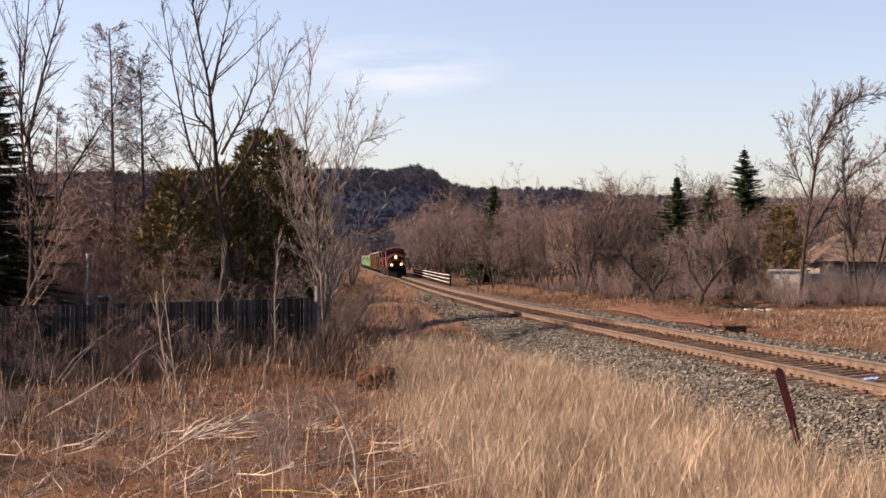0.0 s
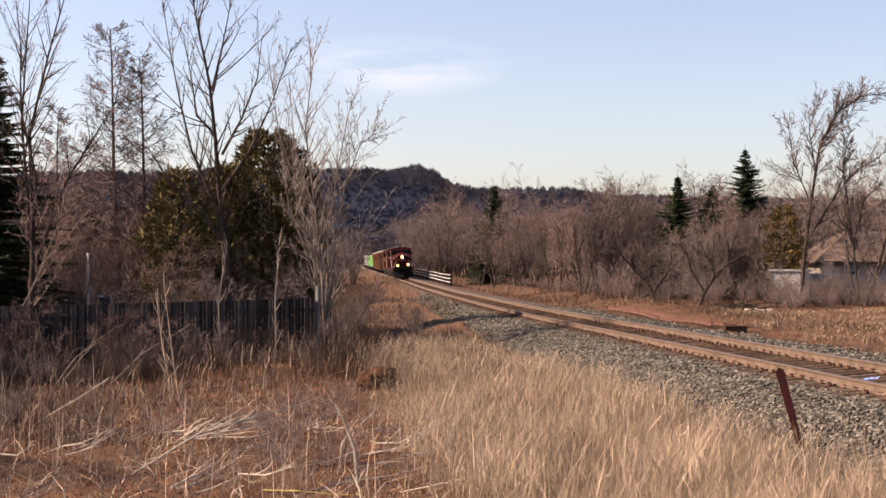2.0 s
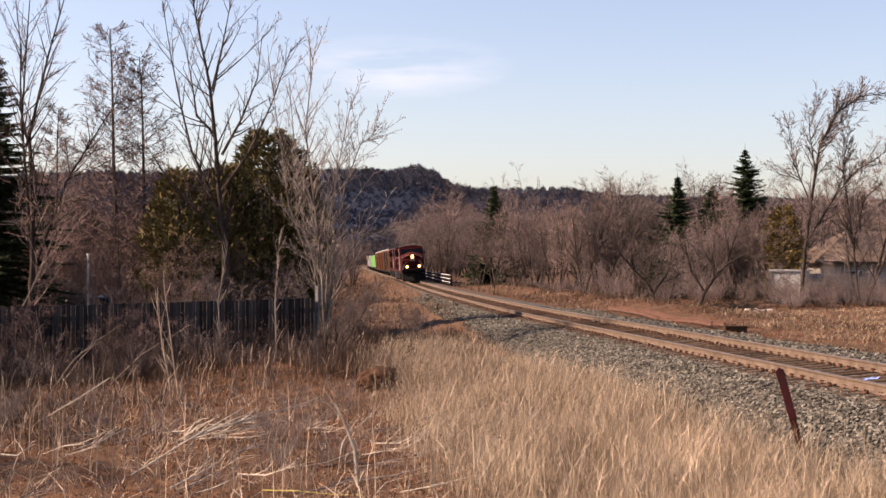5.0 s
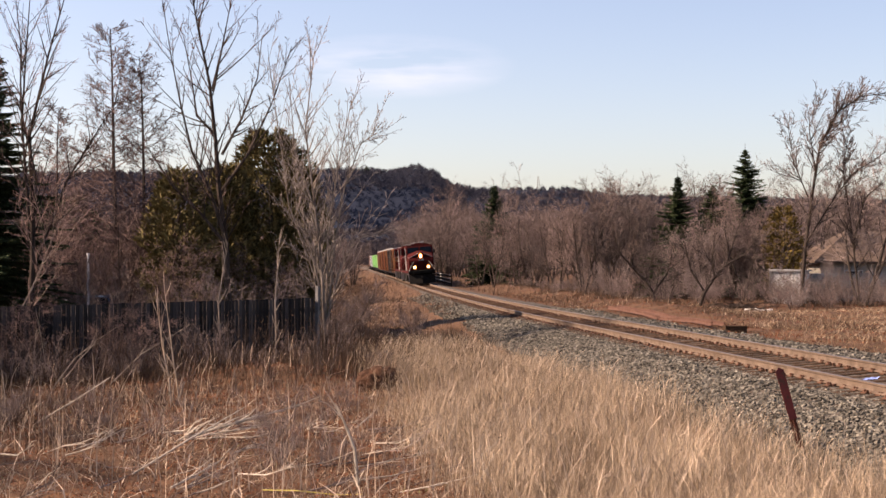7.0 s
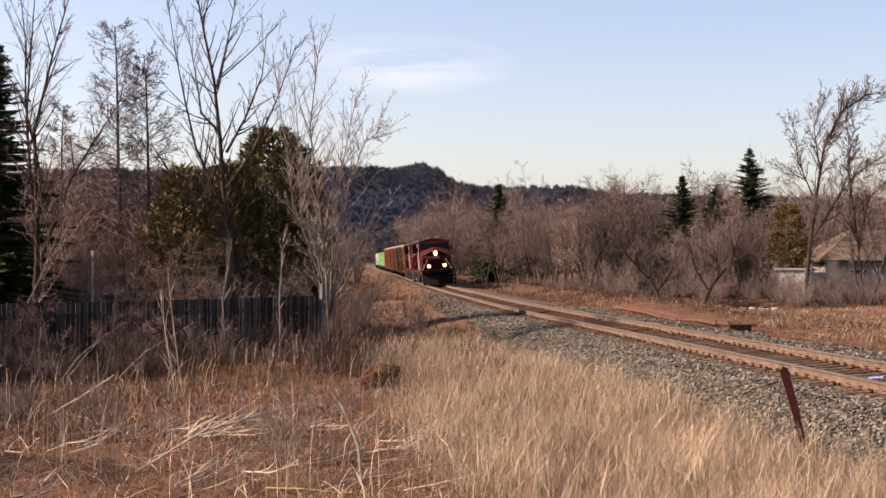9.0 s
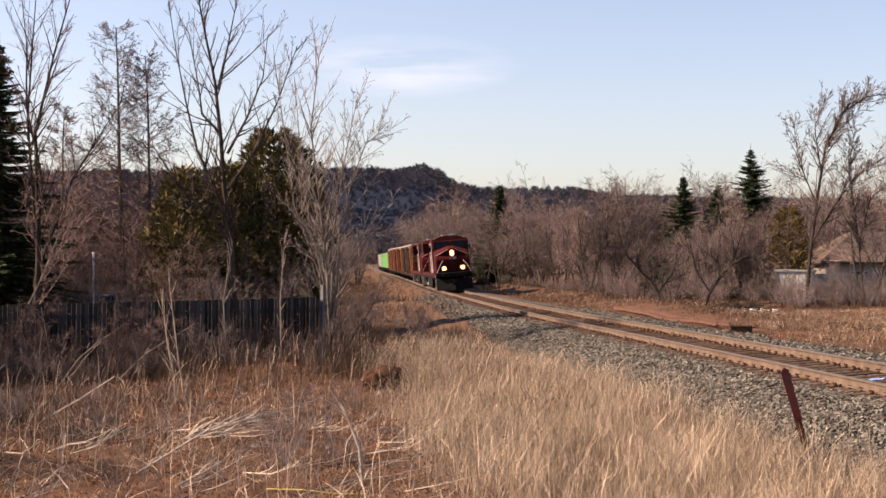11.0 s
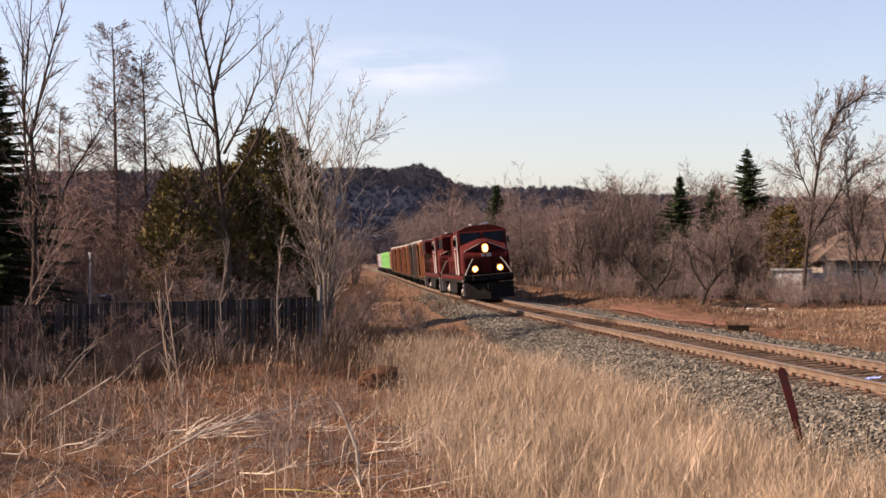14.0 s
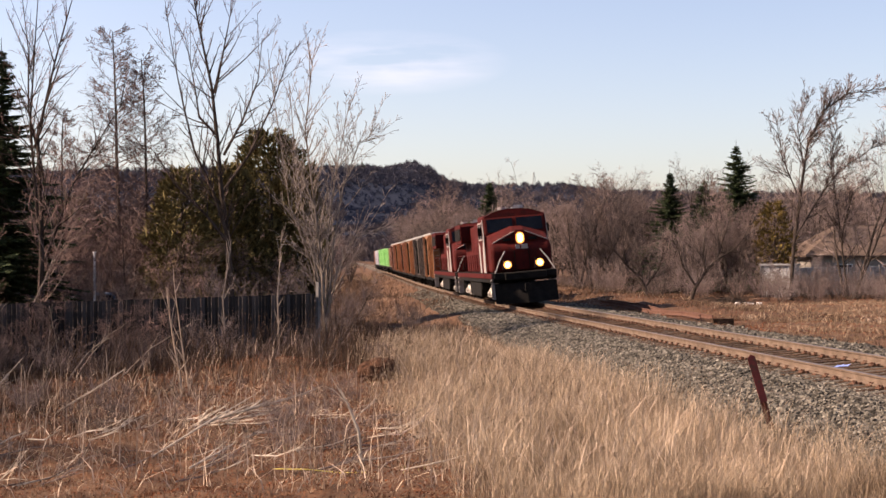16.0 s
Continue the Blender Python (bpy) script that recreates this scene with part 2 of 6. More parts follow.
def hermite(rows, y):
    ys, xs = np.array(rows, float).T
    d = np.gradient(xs, ys)
    y = np.asarray(y, float)
    i = np.clip(np.searchsorted(ys, y) - 1, 0, len(ys) - 2)
    h = ys[i + 1] - ys[i]
    u = np.clip((y - ys[i]) / h, 0, None)
    v = np.minimum(u, 1)
    p = (2 * v**3 - 3 * v**2 + 1) * xs[i] + (v**3 - 2 * v**2 + v) * h * d[i] + (-2 * v**3 + 3 * v**2) * xs[i + 1] + (v**3 - v**2) * h * d[i + 1]
    return p + (u - v) * h * d[-1]


def track_x(y):
    return hermite(NEAR_RAIL, y) + 0.75


def track_z(y):
    return hermite(GRADE, y)


LINE_Y = np.arange(-60, 880, 1.0)
LINE_X = track_x(LINE_Y)
LINE_S = np.concatenate([[0], np.cumsum(np.hypot(np.diff(LINE_X), np.diff(LINE_Y)))])


def on_line(s):
    """Place and heading (towards lower y) at arc length s; s grows away from the camera."""
    y = np.interp(s, LINE_S, LINE_Y)
    x = track_x(y)
    dx = (track_x(y + 0.5) - track_x(y - 0.5))
    return np.array([x, y, track_z(y)]), dx


def wob(x, y, s, seed=0.0):
    """Smooth unevenness made of a few sines."""
    x, y = np.asarray(x, float), np.asarray(y, float)
    return (np.sin(x / s + 1.3 + seed) * np.cos(y / s * 0.83 + seed * 2.1) + 0.6 * np.sin((x * 0.8 + y * 0.6) / s * 2.3 + seed * 3.7)
            + 0.4 * np.cos((x * 0.5 - y * 0.9) / s * 4.1 + seed)) / 2


def profile(d):
    """Height over the offset d from the track's centre: canted bed, shoulders, field and far verge."""
    d = np.asarray(d, float)
    return np.interp(d, [-9, -4.1, -3.6, -1.75, -1.45, 1.45, 1.8, 3.1, 4.3, 5.6, 14, 40], [-1.08, -1.02, -0.86, -0.30, -0.30, -0.085, -0.07, -0.2, -0.3, -0.42, -0.44, -0.2])


def land(x, y):
    x, y = np.asarray(x, float), np.asarray(y, float)
    d = x - track_x(y)
    near = np.clip((np.abs(d) - 2.0) / 3.0, 0, 1)
    far = np.clip((np.abs(d) - 12) / 30, 0, 1) * np.clip((y - 60) / 100, 0, 1)
    z = profile(d) + track_z(y) * (1 - 0.7 * far) + near * (0.13 * wob(x, y, 2.2) + 0.08 * wob(x, y, 0.7, 2) * np.clip((70 - y) / 20, 0.2, 1))
    # low mounds of old ballast left of the line
    hump = np.exp(-((y - 64) / 9) ** 2 - ((d + 4.2) / 1.5) ** 2) * 0.55 + np.exp(-((y - 105) / 14) ** 2 - ((d + 5) / 2.0) ** 2) * 0.5
    mound = 0.34 * np.exp(-((x + 3.9) / 2.4) ** 2 - ((y - 38.5) / 2.2) ** 2) - 0.22 * np.exp(-((x + 3.2) / 1.6) ** 2 - ((y - 29) / 1.6) ** 2)
    rough = 0.10 * wob(x, y, 1.1, 8) * np.clip((-d - 5) / 2, 0, 1) * np.clip((60 - y) / 15, 0, 1)
    rough = rough + 0.11 * wob(x, y, 0.9, 17) * np.clip((-d - 2.0) / 0.7, 0, 1) * np.clip((d + 9) / 2, 0, 1) * np.clip((y - 48) / 6, 0, 1) * np.clip((150 - y) / 20, 0, 1)
    terrace = 0.45 * np.clip((y - 50.5) / 4, 0, 1) * np.clip((-x - 9.5) / 3, 0, 1) * np.clip((100 - y) / 12, 0, 1)
    # low weedy bank along the far side of the line
    bank = 0.55 * np.exp(-((d - 8.5) / 2.6) ** 2) * np.clip((y - 62) / 12, 0, 1) * np.clip((190 - y) / 40, 0, 1)
    return z + hump * (d < -2) + mound + rough + terrace + bank


def ground_z(x, y):
    return float(land(x, y))


def part(name, bm, mat_, parent, label=""):
    """Links a bmesh, or (verts, faces), as one mesh object under parent."""
    me = bpy.data.meshes.new(name)
    if isinstance(bm, tuple):
        me.from_pydata(bm[0], [], bm[1])
        me.update()
    else:
        bm.to_mesh(me)
        bm.free()
    me.materials.append(mat_)
    ob = new(name, me)
    ob.parent = parent
    if label:
        tagged(ob, label)
    return ob


def grid_mesh(name, X, Y, Z, mat_):
    r, c = X.shape
    v = np.stack([X, Y, Z], -1).reshape(-1, 3)
    i = np.arange(r * c).reshape(r, c)
    f = np.stack([i[:-1, :-1], i[:-1, 1:], i[1:, 1:], i[1:, :-1]], -1).reshape(-1, 4)
    ob = part(name, (v.tolist(), f.tolist()), mat_, None)
    ob.data.polygons.foreach_set("use_smooth", [True] * len(f))
    return ob


rows_y = np.concatenate([np.arange(-40, 8, 3.0), np.arange(8, 60, 0.4), np.arange(60, 140, 1.0), np.arange(140, 400, 5.0), np.arange(400, 900, 20.0), np.geomspace(900, 4500, 14)])
cols_d = np.concatenate([-np.geomspace(2500, 60, 12), np.arange(-58, -22, 1.5), np.arange(-22, -4.2, 0.4), np.arange(-4.2, 4.2, 0.15), np.arange(4.2, 20, 0.5),
                         np.arange(20, 60, 2.0), np.geomspace(60, 2500, 12)])
GD, GY = np.meshgrid(cols_d, rows_y)
GX = track_x(np.minimum(GY, 900)) + GD
GZ = land(GX, np.minimum(GY, 900))
ground = tagged(grid_mesh("ground", GX, GY, GZ, M_SOIL), "uneven ground of dry grass and brown leaf litter", "ground", kind="structure")

# ballast bed, a skin just above the ground under and beside the track
BD, BY = np.meshgrid(np.arange(-3.95, 4.7, 0.15), np.concatenate([np.arange(4, 60, 0.4), np.arange(60, 140, 1.0), np.arange(140, 620, 5.0)]))
BD = np.where(BD < 0, BD * np.interp(BY, [50, 75, 110, 140], [1.0, 0.72, 0.6, 0.42]), BD)
BD = np.where(BD > 0, BD * np.interp(BY, [65, 100, 140], [1.0, 0.75, 0.58]), BD)
BX = track_x(BY) + BD
edge = np.clip((3.7 * np.interp(BY, [50, 75, 110, 140], [1.0, 0.72, 0.6, 0.42]) - np.abs(BD)) / 0.3, -1, 1) * (BD < 0) + np.clip((4.45 * np.interp(BY, [65, 100, 140], [1.0, 0.75, 0.58]) - BD) / 0.3, -1, 1) * (BD >= 0)
BZ = land(BX, BY) + 0.022 * np.clip((1.4 - np.abs(BD)) / 0.15, 0, 1) + 0.03 * edge + 0.012 * wob(BX, BY, 0.09)
ballast = tagged(grid_mesh("ballast_bed", BX, BY, BZ, M_BALLAST), "sloping bed of grey crushed stone under the track", "ballast", kind="structure")


# ---- mesh tools ----
class Soup:
    """Collects vertices and faces of one mesh."""

    def __init__(self):
        self.v, self.f = [], []

    def add(self, verts, faces):
        o = len(self.v)
        self.v.extend(verts)
        self.f.extend([tuple(o + i for i in f) for f in faces])

    def tube(self, pts, radii, n=5, cap=True):
        pts = [Vector(p) for p in pts]
        verts, faces = [], []
        side = None
        for i, p in enumerate(pts):
            t = (pts[min(i + 1, len(pts) - 1)] - pts[max(i - 1, 0)]).normalized()
            if side is None or abs(side.dot(t)) > 0.95:
                side = t.cross(Vector((0.31, 0.87, 0.38))).normalized()
            side = (side - t * side.dot(t)).normalized()
            up = t.cross(side)
            for k in range(n):
                a = 2 * math.pi * k / n
                verts.append(tuple(p + (side * math.cos(a) + up * math.sin(a)) * radii[i]))
        for i in range(len(pts) - 1):
            for k in range(n):
                faces.append((i * n + k, i * n + (k + 1) % n, (i + 1) * n + (k + 1) % n, (i + 1) * n + k))
        if cap:
            faces.append(tuple(range(n - 1, -1, -1)))
            faces.append(tuple((len(pts) - 1) * n + k for k in range(n)))
        self.add(verts, faces)

    def box(self, x0, x1, y0, y1, z0, z1, taper=0.0):
        t = taper
        v = [(x0, y0, z0), (x1, y0, z0), (x1, y1, z0), (x0, y1, z0), (x0 + t, y0 + t, z1), (x1 - t, y0 + t, z1), (x1 - t, y1 - t, z1), (x0 + t, y1 - t, z1)]
        self.add(v, [(3, 2, 1, 0), (4, 5, 6, 7), (0, 1, 5, 4), (1, 2, 6, 5), (2, 3, 7, 6), (3, 0, 4, 7)])

    def prism(self, outline, y0, y1):
        """An outline of (x, z) points drawn along y."""
        n = len(outline)
        v = [(x, y0, z) for x, z in outline] + [(x, y1, z) for x, z in outline]
        self.add(v, [tuple(range(n)), tuple(range(2 * n - 1, n - 1, -1))] + [(i, i + n, (i + 1) % n + n, (i + 1) % n) for i in range(n)])

    def disc(self, c, axis, r, h, n=16):
        a = Vector(axis).normalized() * h / 2
        self.tube([Vector(c) - a, Vector(c) + a], [r, r], n)

    def ribbon(self, pts, w, side):
        """A thin strip tapering to a point."""
        s = Vector(side) * w * 0.5
        v = [tuple(Vector(pts[0]) - s), tuple(Vector(pts[0]) + s), tuple(Vector(pts[1]) + s * 0.8), tuple(Vector(pts[1]) - s * 0.8), tuple(pts[2])]
        self.add(v, [(0, 1, 2, 3), (3, 2, 4)])

    def spike(self, pts, w, side):
        s = Vector(side) * w * 0.6
        self.add([tuple(Vector(pts[0]) - s), tuple(Vector(pts[0]) + s), tuple(pts[2])], [(0, 1, 2)])

    @property
    def data(self):
        return self.v, self.f


def soup(fn):
    s = Soup()
    fn(s)
    return s.data


def bevelled(x0, x1, y0, y1, z0, z1, r=0.03, seg=2):
    bm = bmesh.new()
    bmesh.ops.create_cube(bm, size=1)
    for v in bm.verts:
        v.co = Vector(((x0 + x1) / 2 + v.co.x * (x1 - x0), (y0 + y1) / 2 + v.co.y * (y1 - y0), (z0 + z1) / 2 + v.co.z * (z1 - z0)))
    bmesh.ops.bevel(bm, geom=list(bm.edges), offset=r, segments=seg, affect="EDGES", profile=0.5)
    return bm


def extruded(outline, y0, y1, r=0.03, seg=2):
    """A bevelled solid from an outline of (x, z) points drawn along y."""
    bm = bmesh.new()
    a = [bm.verts.new((x, y0, z)) for x, z in outline]
    b = [bm.verts.new((x, y1, z)) for x, z in outline]
    bm.faces.new(a)
    bm.faces.new(b[::-1])
    for i in range(len(a)):
        j = (i + 1) % len(a)
        bm.faces.new((a[j], a[i], b[i], b[j]))
    bmesh.ops.recalc_face_normals(bm, faces=list(bm.faces))
    if r:
        bmesh.ops.bevel(bm, geom=list(bm.edges), offset=r, segments=seg, affect="EDGES", profile=0.5)
    return bm


def thing(name, m, label, category, group="", kind=""):
    ob = new(name)
    ob.empty_display_size = 0.1
    ob.matrix_basis = m
    return tagged(ob, label, category, group, kind)


# ---- bare trees ----
def grow(rng, trunk, twigs, p, d, length, r, level, top, prm):
    """One limb as a wandering tapered tube, then its side limbs."""
    n = 2 if level >= prm["fine"] else (7 if level == 0 else (4 if level == 1 else 3))
    pts, rad = [Vector(p)], [r]
    d = Vector(d).normalized()
    tip = prm["tip"]
    for i in range(n):
        j = prm["wander"] * (0.5 if level == 0 else 1.0)
        d = (d + Vector((rng.uniform(-j, j), rng.uniform(-j, j), rng.uniform(-j, j))) + Vector((0, 0, prm["rise"][min(level, 3)]))).normalized()
        pts.append(pts[-1] + d * (length / n))
        rad.append(max(tip, r * (1 - (i + 1) / n * (0.86 if level == 0 else 0.8))))
    if level >= prm["fine"]:
        (twigs.spike if level >= 3 else twigs.ribbon)([pts[0], pts[1], pts[2]], max(2 * r, prm["tip"] * 2), d.cross(Vector((rng.uniform(-1, 1), rng.uniform(-1, 1), rng.uniform(-1, 1)))).normalized())
    else:
        (trunk if level <= prm["thick"] else twigs).tube(pts, rad, 6 if level == 0 else (4 if level == 1 else 3), cap=level < 2)
    if level >= top:
        return
    count = prm["kids"][level]
    for k in range(count):
        u = rng.uniform(prm["start"][min(level, 2)], 1.0) if level else prm["start"][0] + (1 - prm["start"][0]) * (k + rng.random()) / count
        x = u * n
        i = min(int(x), n - 1)
        q = pts[i].lerp(pts[i + 1], x - i)
        axis = (pts[i + 1] - pts[i]).normalized()
        side = axis.cross(Vector((rng.uniform(-1, 1), rng.uniform(-1, 1), rng.uniform(-1, 1))))
        if side.length < 0.05:
            side = axis.orthogonal()
        a = radians(rng.uniform(*prm["angle"][min(level, 2)]))
        kd = axis * math.cos(a) + side.normalized() * math.sin(a)
        shape = prm["shape"](u) if level == 0 else 1.0 - 0.55 * u
        kl = length * prm["ratio"][min(level, 2)] * shape * rng.uniform(0.7, 1.15)
        kr = min(rad[i] * 0.72, max(tip, r * prm["thin"] * rng.uniform(0.8, 1.2) * (1.15 - 0.6 * u)))
        grow(rng, trunk, twigs, q, kd, kl, kr, level + 1, top, prm)


LARCH = dict(kids=[124, 10, 4], start=[0.14, 0.15, 0.2], angle=[(52, 84), (30, 60), (30, 60)], ratio=[0.28, 0.5, 0.7], thin=0.17, wander=0.10,
             rise=[0.02, 0.05, 0.06, 0.0], tip=0.0125, thick=0, fine=2, shape=lambda u: 1.15 - 0.9 * u)
OPEN = dict(kids=[11, 9, 7, 6], start=[0.25, 0.2, 0.15], angle=[(20, 46), (25, 55), (25, 60)], ratio=[0.6, 0.5, 0.45], thin=0.36, wander=0.13,
            rise=[0.03, 0.10, 0.08, 0.05], tip=0.007, thick=1, fine=3, shape=lambda u: 1.1 - 0.45 * u)
MOP = dict(kids=[12, 9, 9, 7], start=[0.15, 0.15, 0.12], angle=[(30, 68), (30, 70), (30, 70)], ratio=[0.52, 0.56, 0.7], thin=0.34, wander=0.18,
           rise=[0.02, 0.07, 0.04, 0.0], tip=0.012, thick=1, fine=2, shape=lambda u: 1.1 - 0.35 * u)
BUSH = dict(kids=[10, 8, 7], start=[0.1, 0.12, 0.15], angle=[(20, 55), (25, 60), (25, 60)], ratio=[0.5, 0.5, 0.5], thin=0.5, wander=0.16,
            rise=[0.02, 0.05, 0.02, 0.0], tip=0.006, thick=0, fine=2, shape=lambda u: 1.1 - 0.5 * u)


def bare_tree(name, seed, height, prm, m, label, stems=1, radius=None, lean=(0, 0), twig=None, bark=None, tops=3, spread=0.35, category="tree", group=""):
    rng = random.Random(seed)
    a, b = Soup(), Soup()
    for i in range(stems):
        q = 2 * math.pi * (i + rng.random() * 0.5) / stems
        s = spread if stems > 1 else 0.04
        d = Vector((math.cos(q) * s + lean[0], math.sin(q) * s + lean[1], 1))
        p = Vector((math.cos(q), math.sin(q), 0)) * (0.12 * stems ** 0.5 if stems > 1 else 0) + Vector((0, 0, -0.15))
        h = height * (rng.uniform(0.7, 1.0) if i else 1.0)
        grow(rng, a, b, p, d, h, (radius or height * 0.014) * (rng.uniform(0.6, 1) if i else 1), 0, tops, prm)
    ob = thing(name, m, label, category, group)
    part("trunk", a.data, bark or M_BARK, ob)
    part("crown", b.data, twig or M_TWIG, ob)
    return ob


def limbed_tree(name, seed, x, y, stems, base_r, prm, label, bark, twig, thick=3.0, reach=(0.5, 3.0)):
    """A tree whose main stems follow given lines (across, up) in metres; side limbs grow from them."""
    rng = random.Random(seed)
    a, b = Soup(), Soup()
    for i, line in enumerate(stems):
        depth = rng.uniform(-0.25, 0.25)
        pts = [Vector((u, depth * w * 0.5 + rng.uniform(-0.1, 0.1), w)) for u, w in line]
        total = sum((q - p).length for p, q in zip(pts, pts[1:]))
        r0 = base_r * (1 if i == 0 else 0.55) * (1 - 0.035 * line[0][1])
        n = len(pts)
        rad = [max(0.012, r0 * (1 - 0.9 * j / (n - 1))) for j in range(n)]
        a.tube(pts, rad, 7)
        for c in range(int(total * thick)):
            u = rng.uniform(0.22 if i == 0 else 0.1, 1.0) * (n - 1)
            j = min(int(u), n - 2)
            q = pts[j].lerp(pts[j + 1], u - j)
            axis = (pts[j + 1] - pts[j]).normalized()
            side = axis.cross(Vector((rng.uniform(-1, 1), rng.uniform(-1, 1), rng.uniform(-1, 1)))).normalized()
            g = radians(rng.uniform(20, 52))
            grow(rng, a, b, q, axis * math.cos(g) + side * math.sin(g), rng.uniform(*reach) * (1.15 - 0.5 * u / (n - 1)), min(rad[j] * 0.55, 0.034), 1, 3, prm)
    ob = thing(name, at(x, y), label, "tree")
    part("trunk", a.data, bark, ob)
    part("crown", b.data, twig, ob)
    return ob


def at(x, y, yaw=0.0):
    return pose(x, y, ground_z(x, y), 0, 0, yaw)


# ---- conifers ----
def cedar(name, seed, height, width, m, label, mat_=None, sprays=2600, size=0.3, group="", cone=False):
    """A broad evergreen: sprays of flat foliage over a lumpy crown, with gaps."""
    rng = random.Random(seed)
    t, c = Soup(), Soup()
    t.tube([(0, 0, -0.2), (0.05, 0, height * 0.5), (0, 0, height * 0.9)], [height * 0.02, height * 0.013, 0.02], 7)
    if cone:
        t.tube([(0, 0, height * 0.88), (0, 0, height * 1.04)], [0.035, 0.012], 5)
    if cone:
        # drooping branches in uneven whorls, each one fringed with flat sprays
        bare = rng.uniform(0.03, 0.06)
        level = bare * height
        while level < height * 0.985:
            u = level / height
            for i in range(rng.randint(8, 11)):
                a = rng.uniform(0, 2 * math.pi)
                ln = (width * ((1 - u) ** 0.9) + 0.10) * rng.choice((0.45, 0.7, 0.85, 1.0, 1.15)) * rng.uniform(0.8, 1.15)
                droop = rng.uniform(0.05, 0.35) * (1 - 0.8 * u)
                lift = rng.uniform(0.0, 0.25) + 0.5 * u * u
                fwd = Vector((math.cos(a), math.sin(a), 0))
                side = Vector((-fwd.y, fwd.x, 0))
                z0 = level + rng.uniform(-0.12, 0.12)
                n = max(4, int(ln / (size * 0.2)))
                t.tube([(0, 0, z0), tuple(fwd * ln * 0.5 + Vector((0, 0, z0 - droop * ln * 0.5))), tuple(fwd * ln * 0.9 + Vector((0, 0, z0 + (lift * 0.4 - droop) * ln)))],
                       [0.03 * (1.2 - u), 0.02 * (1.2 - u), 0.006], 4)
                for k in range(n):
                    w = (k + rng.random()) / n
                    q = fwd * ln * w + Vector((0, 0, z0 - droop * ln * w + lift * ln * 0.4 * w * w))
                    reach = size * (1.75 - 1.1 * w) * min(1.0, 0.4 + ln / width)
                    for j in (-1, 1, -1, 1, 0):
                        o = (fwd * rng.uniform(0.5, 1.1) + side * j * rng.uniform(0.5, 1.1) + Vector((0, 0, rng.uniform(-0.65, 0.3)))) * reach * rng.uniform(0.5, 1.0)
                        e = o.cross(Vector((rng.uniform(-1, 1), rng.uniform(-1, 1), 1.2))).normalized() * size * 0.17
                        c.add([tuple(q + e), tuple(q - e), tuple(q + o)], [(0, 1, 2)])
            level += rng.uniform(0.16, 0.30) * (1 - 0.35 * u) * (size / 0.3) ** 0.5
    for k in range(0 if cone else sprays):
        u = rng.uniform(0.04, 1.0)
        a = rng.uniform(0, 2 * math.pi)
        full = math.sqrt(max(0.0, 1 - ((u - 0.32) / 0.70) ** 2)) if u > 0.32 else 0.75 + 0.25 * u / 0.32
        lump = 1 + 0.45 * noise.noise(Vector((math.cos(a) * 1.6, math.sin(a) * 1.6, u * 5 + seed)))
        q = Vector((0, 0, u * height))
        r = width * full * lump * math.sqrt(rng.uniform(0.25, 1.0))
        q += Vector((math.cos(a) * r, math.sin(a) * r, rng.uniform(-0.15, 0.15)))
        out = Vector((math.cos(a), math.sin(a), rng.uniform(0.1, 1.3))).normalized()
        for j in range(4):
            o = (out + Vector((rng.uniform(-1, 1), rng.uniform(-1, 1), rng.uniform(-0.6, 0.9))) * 0.7).normalized() * size * rng.uniform(0.6, 1.4)
            e = o.cross(Vector((rng.uniform(-1, 1), rng.uniform(-1, 1), rng.uniform(-1, 1)))).normalized() * size * 0.2
            b = q + Vector((rng.uniform(-1, 1), rng.uniform(-1, 1), rng.uniform(-1, 1))) * size * 0.5
            c.add([tuple(b + e), tuple(b - e), tuple(b + o)], [(0, 1, 2)])
    ob = thing(name, m, label, "conifer", group)
    part("trunk", t.data, M_BARK, ob)
    part("crown", c.data, mat_ or M_NEEDLE, ob)
    return ob


# ---- track ----
track = thing("railway_track", pose(0, 0, 0), "single railway track with rusty rails on weathered ties", "railway track")
RAIL = [(-0.075, -0.175), (0.075, -0.175), (0.075, -0.155), (0.012, -0.13), (0.012, -0.045), (0.036, -0.03), (0.036, -0.004), (0.03, 0.0),
        (-0.03, 0.0), (-0.036, -0.004), (-0.036, -0.03), (-0.012, -0.045), (-0.012, -0.13), (-0.075, -0.155)]


def bed(y, d):
    """A point of the canted track plane at rail-top level, d right of the centre."""
    return np.array([track_x(y) + d, y, track_z(y) + CANT * (d + 0.75)])


def sweep(outline, d, ys):
    v, f = [], []
    n = len(outline)
    for y in ys:
        c = bed(y, d)
        for u, w in outline:
            v.append((c[0] + u, c[1], c[2] + w + CANT * u))
    for i in range(len(ys) - 1):
        for k in range(n):
            f.append((i * n + k, i * n + (k + 1) % n, (i + 1) * n + (k + 1) % n, (i + 1) * n + k))
    return v, f


rail_ys = np.concatenate([np.arange(-20, 140, 2.0), np.arange(140, 640, 6.0)])
for d in (-0.75, 0.75):
    rail = part("rail", sweep(RAIL[:6] + RAIL[9:], d, rail_ys), M_RAIL, track, "rusty steel rail with a worn top")
    part("rail_head", sweep([(-0.034, -0.02), (0.034, -0.02), (0.034, 0.003), (-0.034, 0.003)], d, rail_ys), M_RAILTOP, rail, "dull worn running surface")

rng = random.Random(5)
tie_mesh = bpy.data.meshes.new("tie")
bm = bevelled(-1.3, 1.3, -0.11, 0.11, -0.345, -0.178, 0.012, 1)
bm.to_mesh(tie_mesh)
bm.free()
tie_mesh.materials.append(M_TIE)


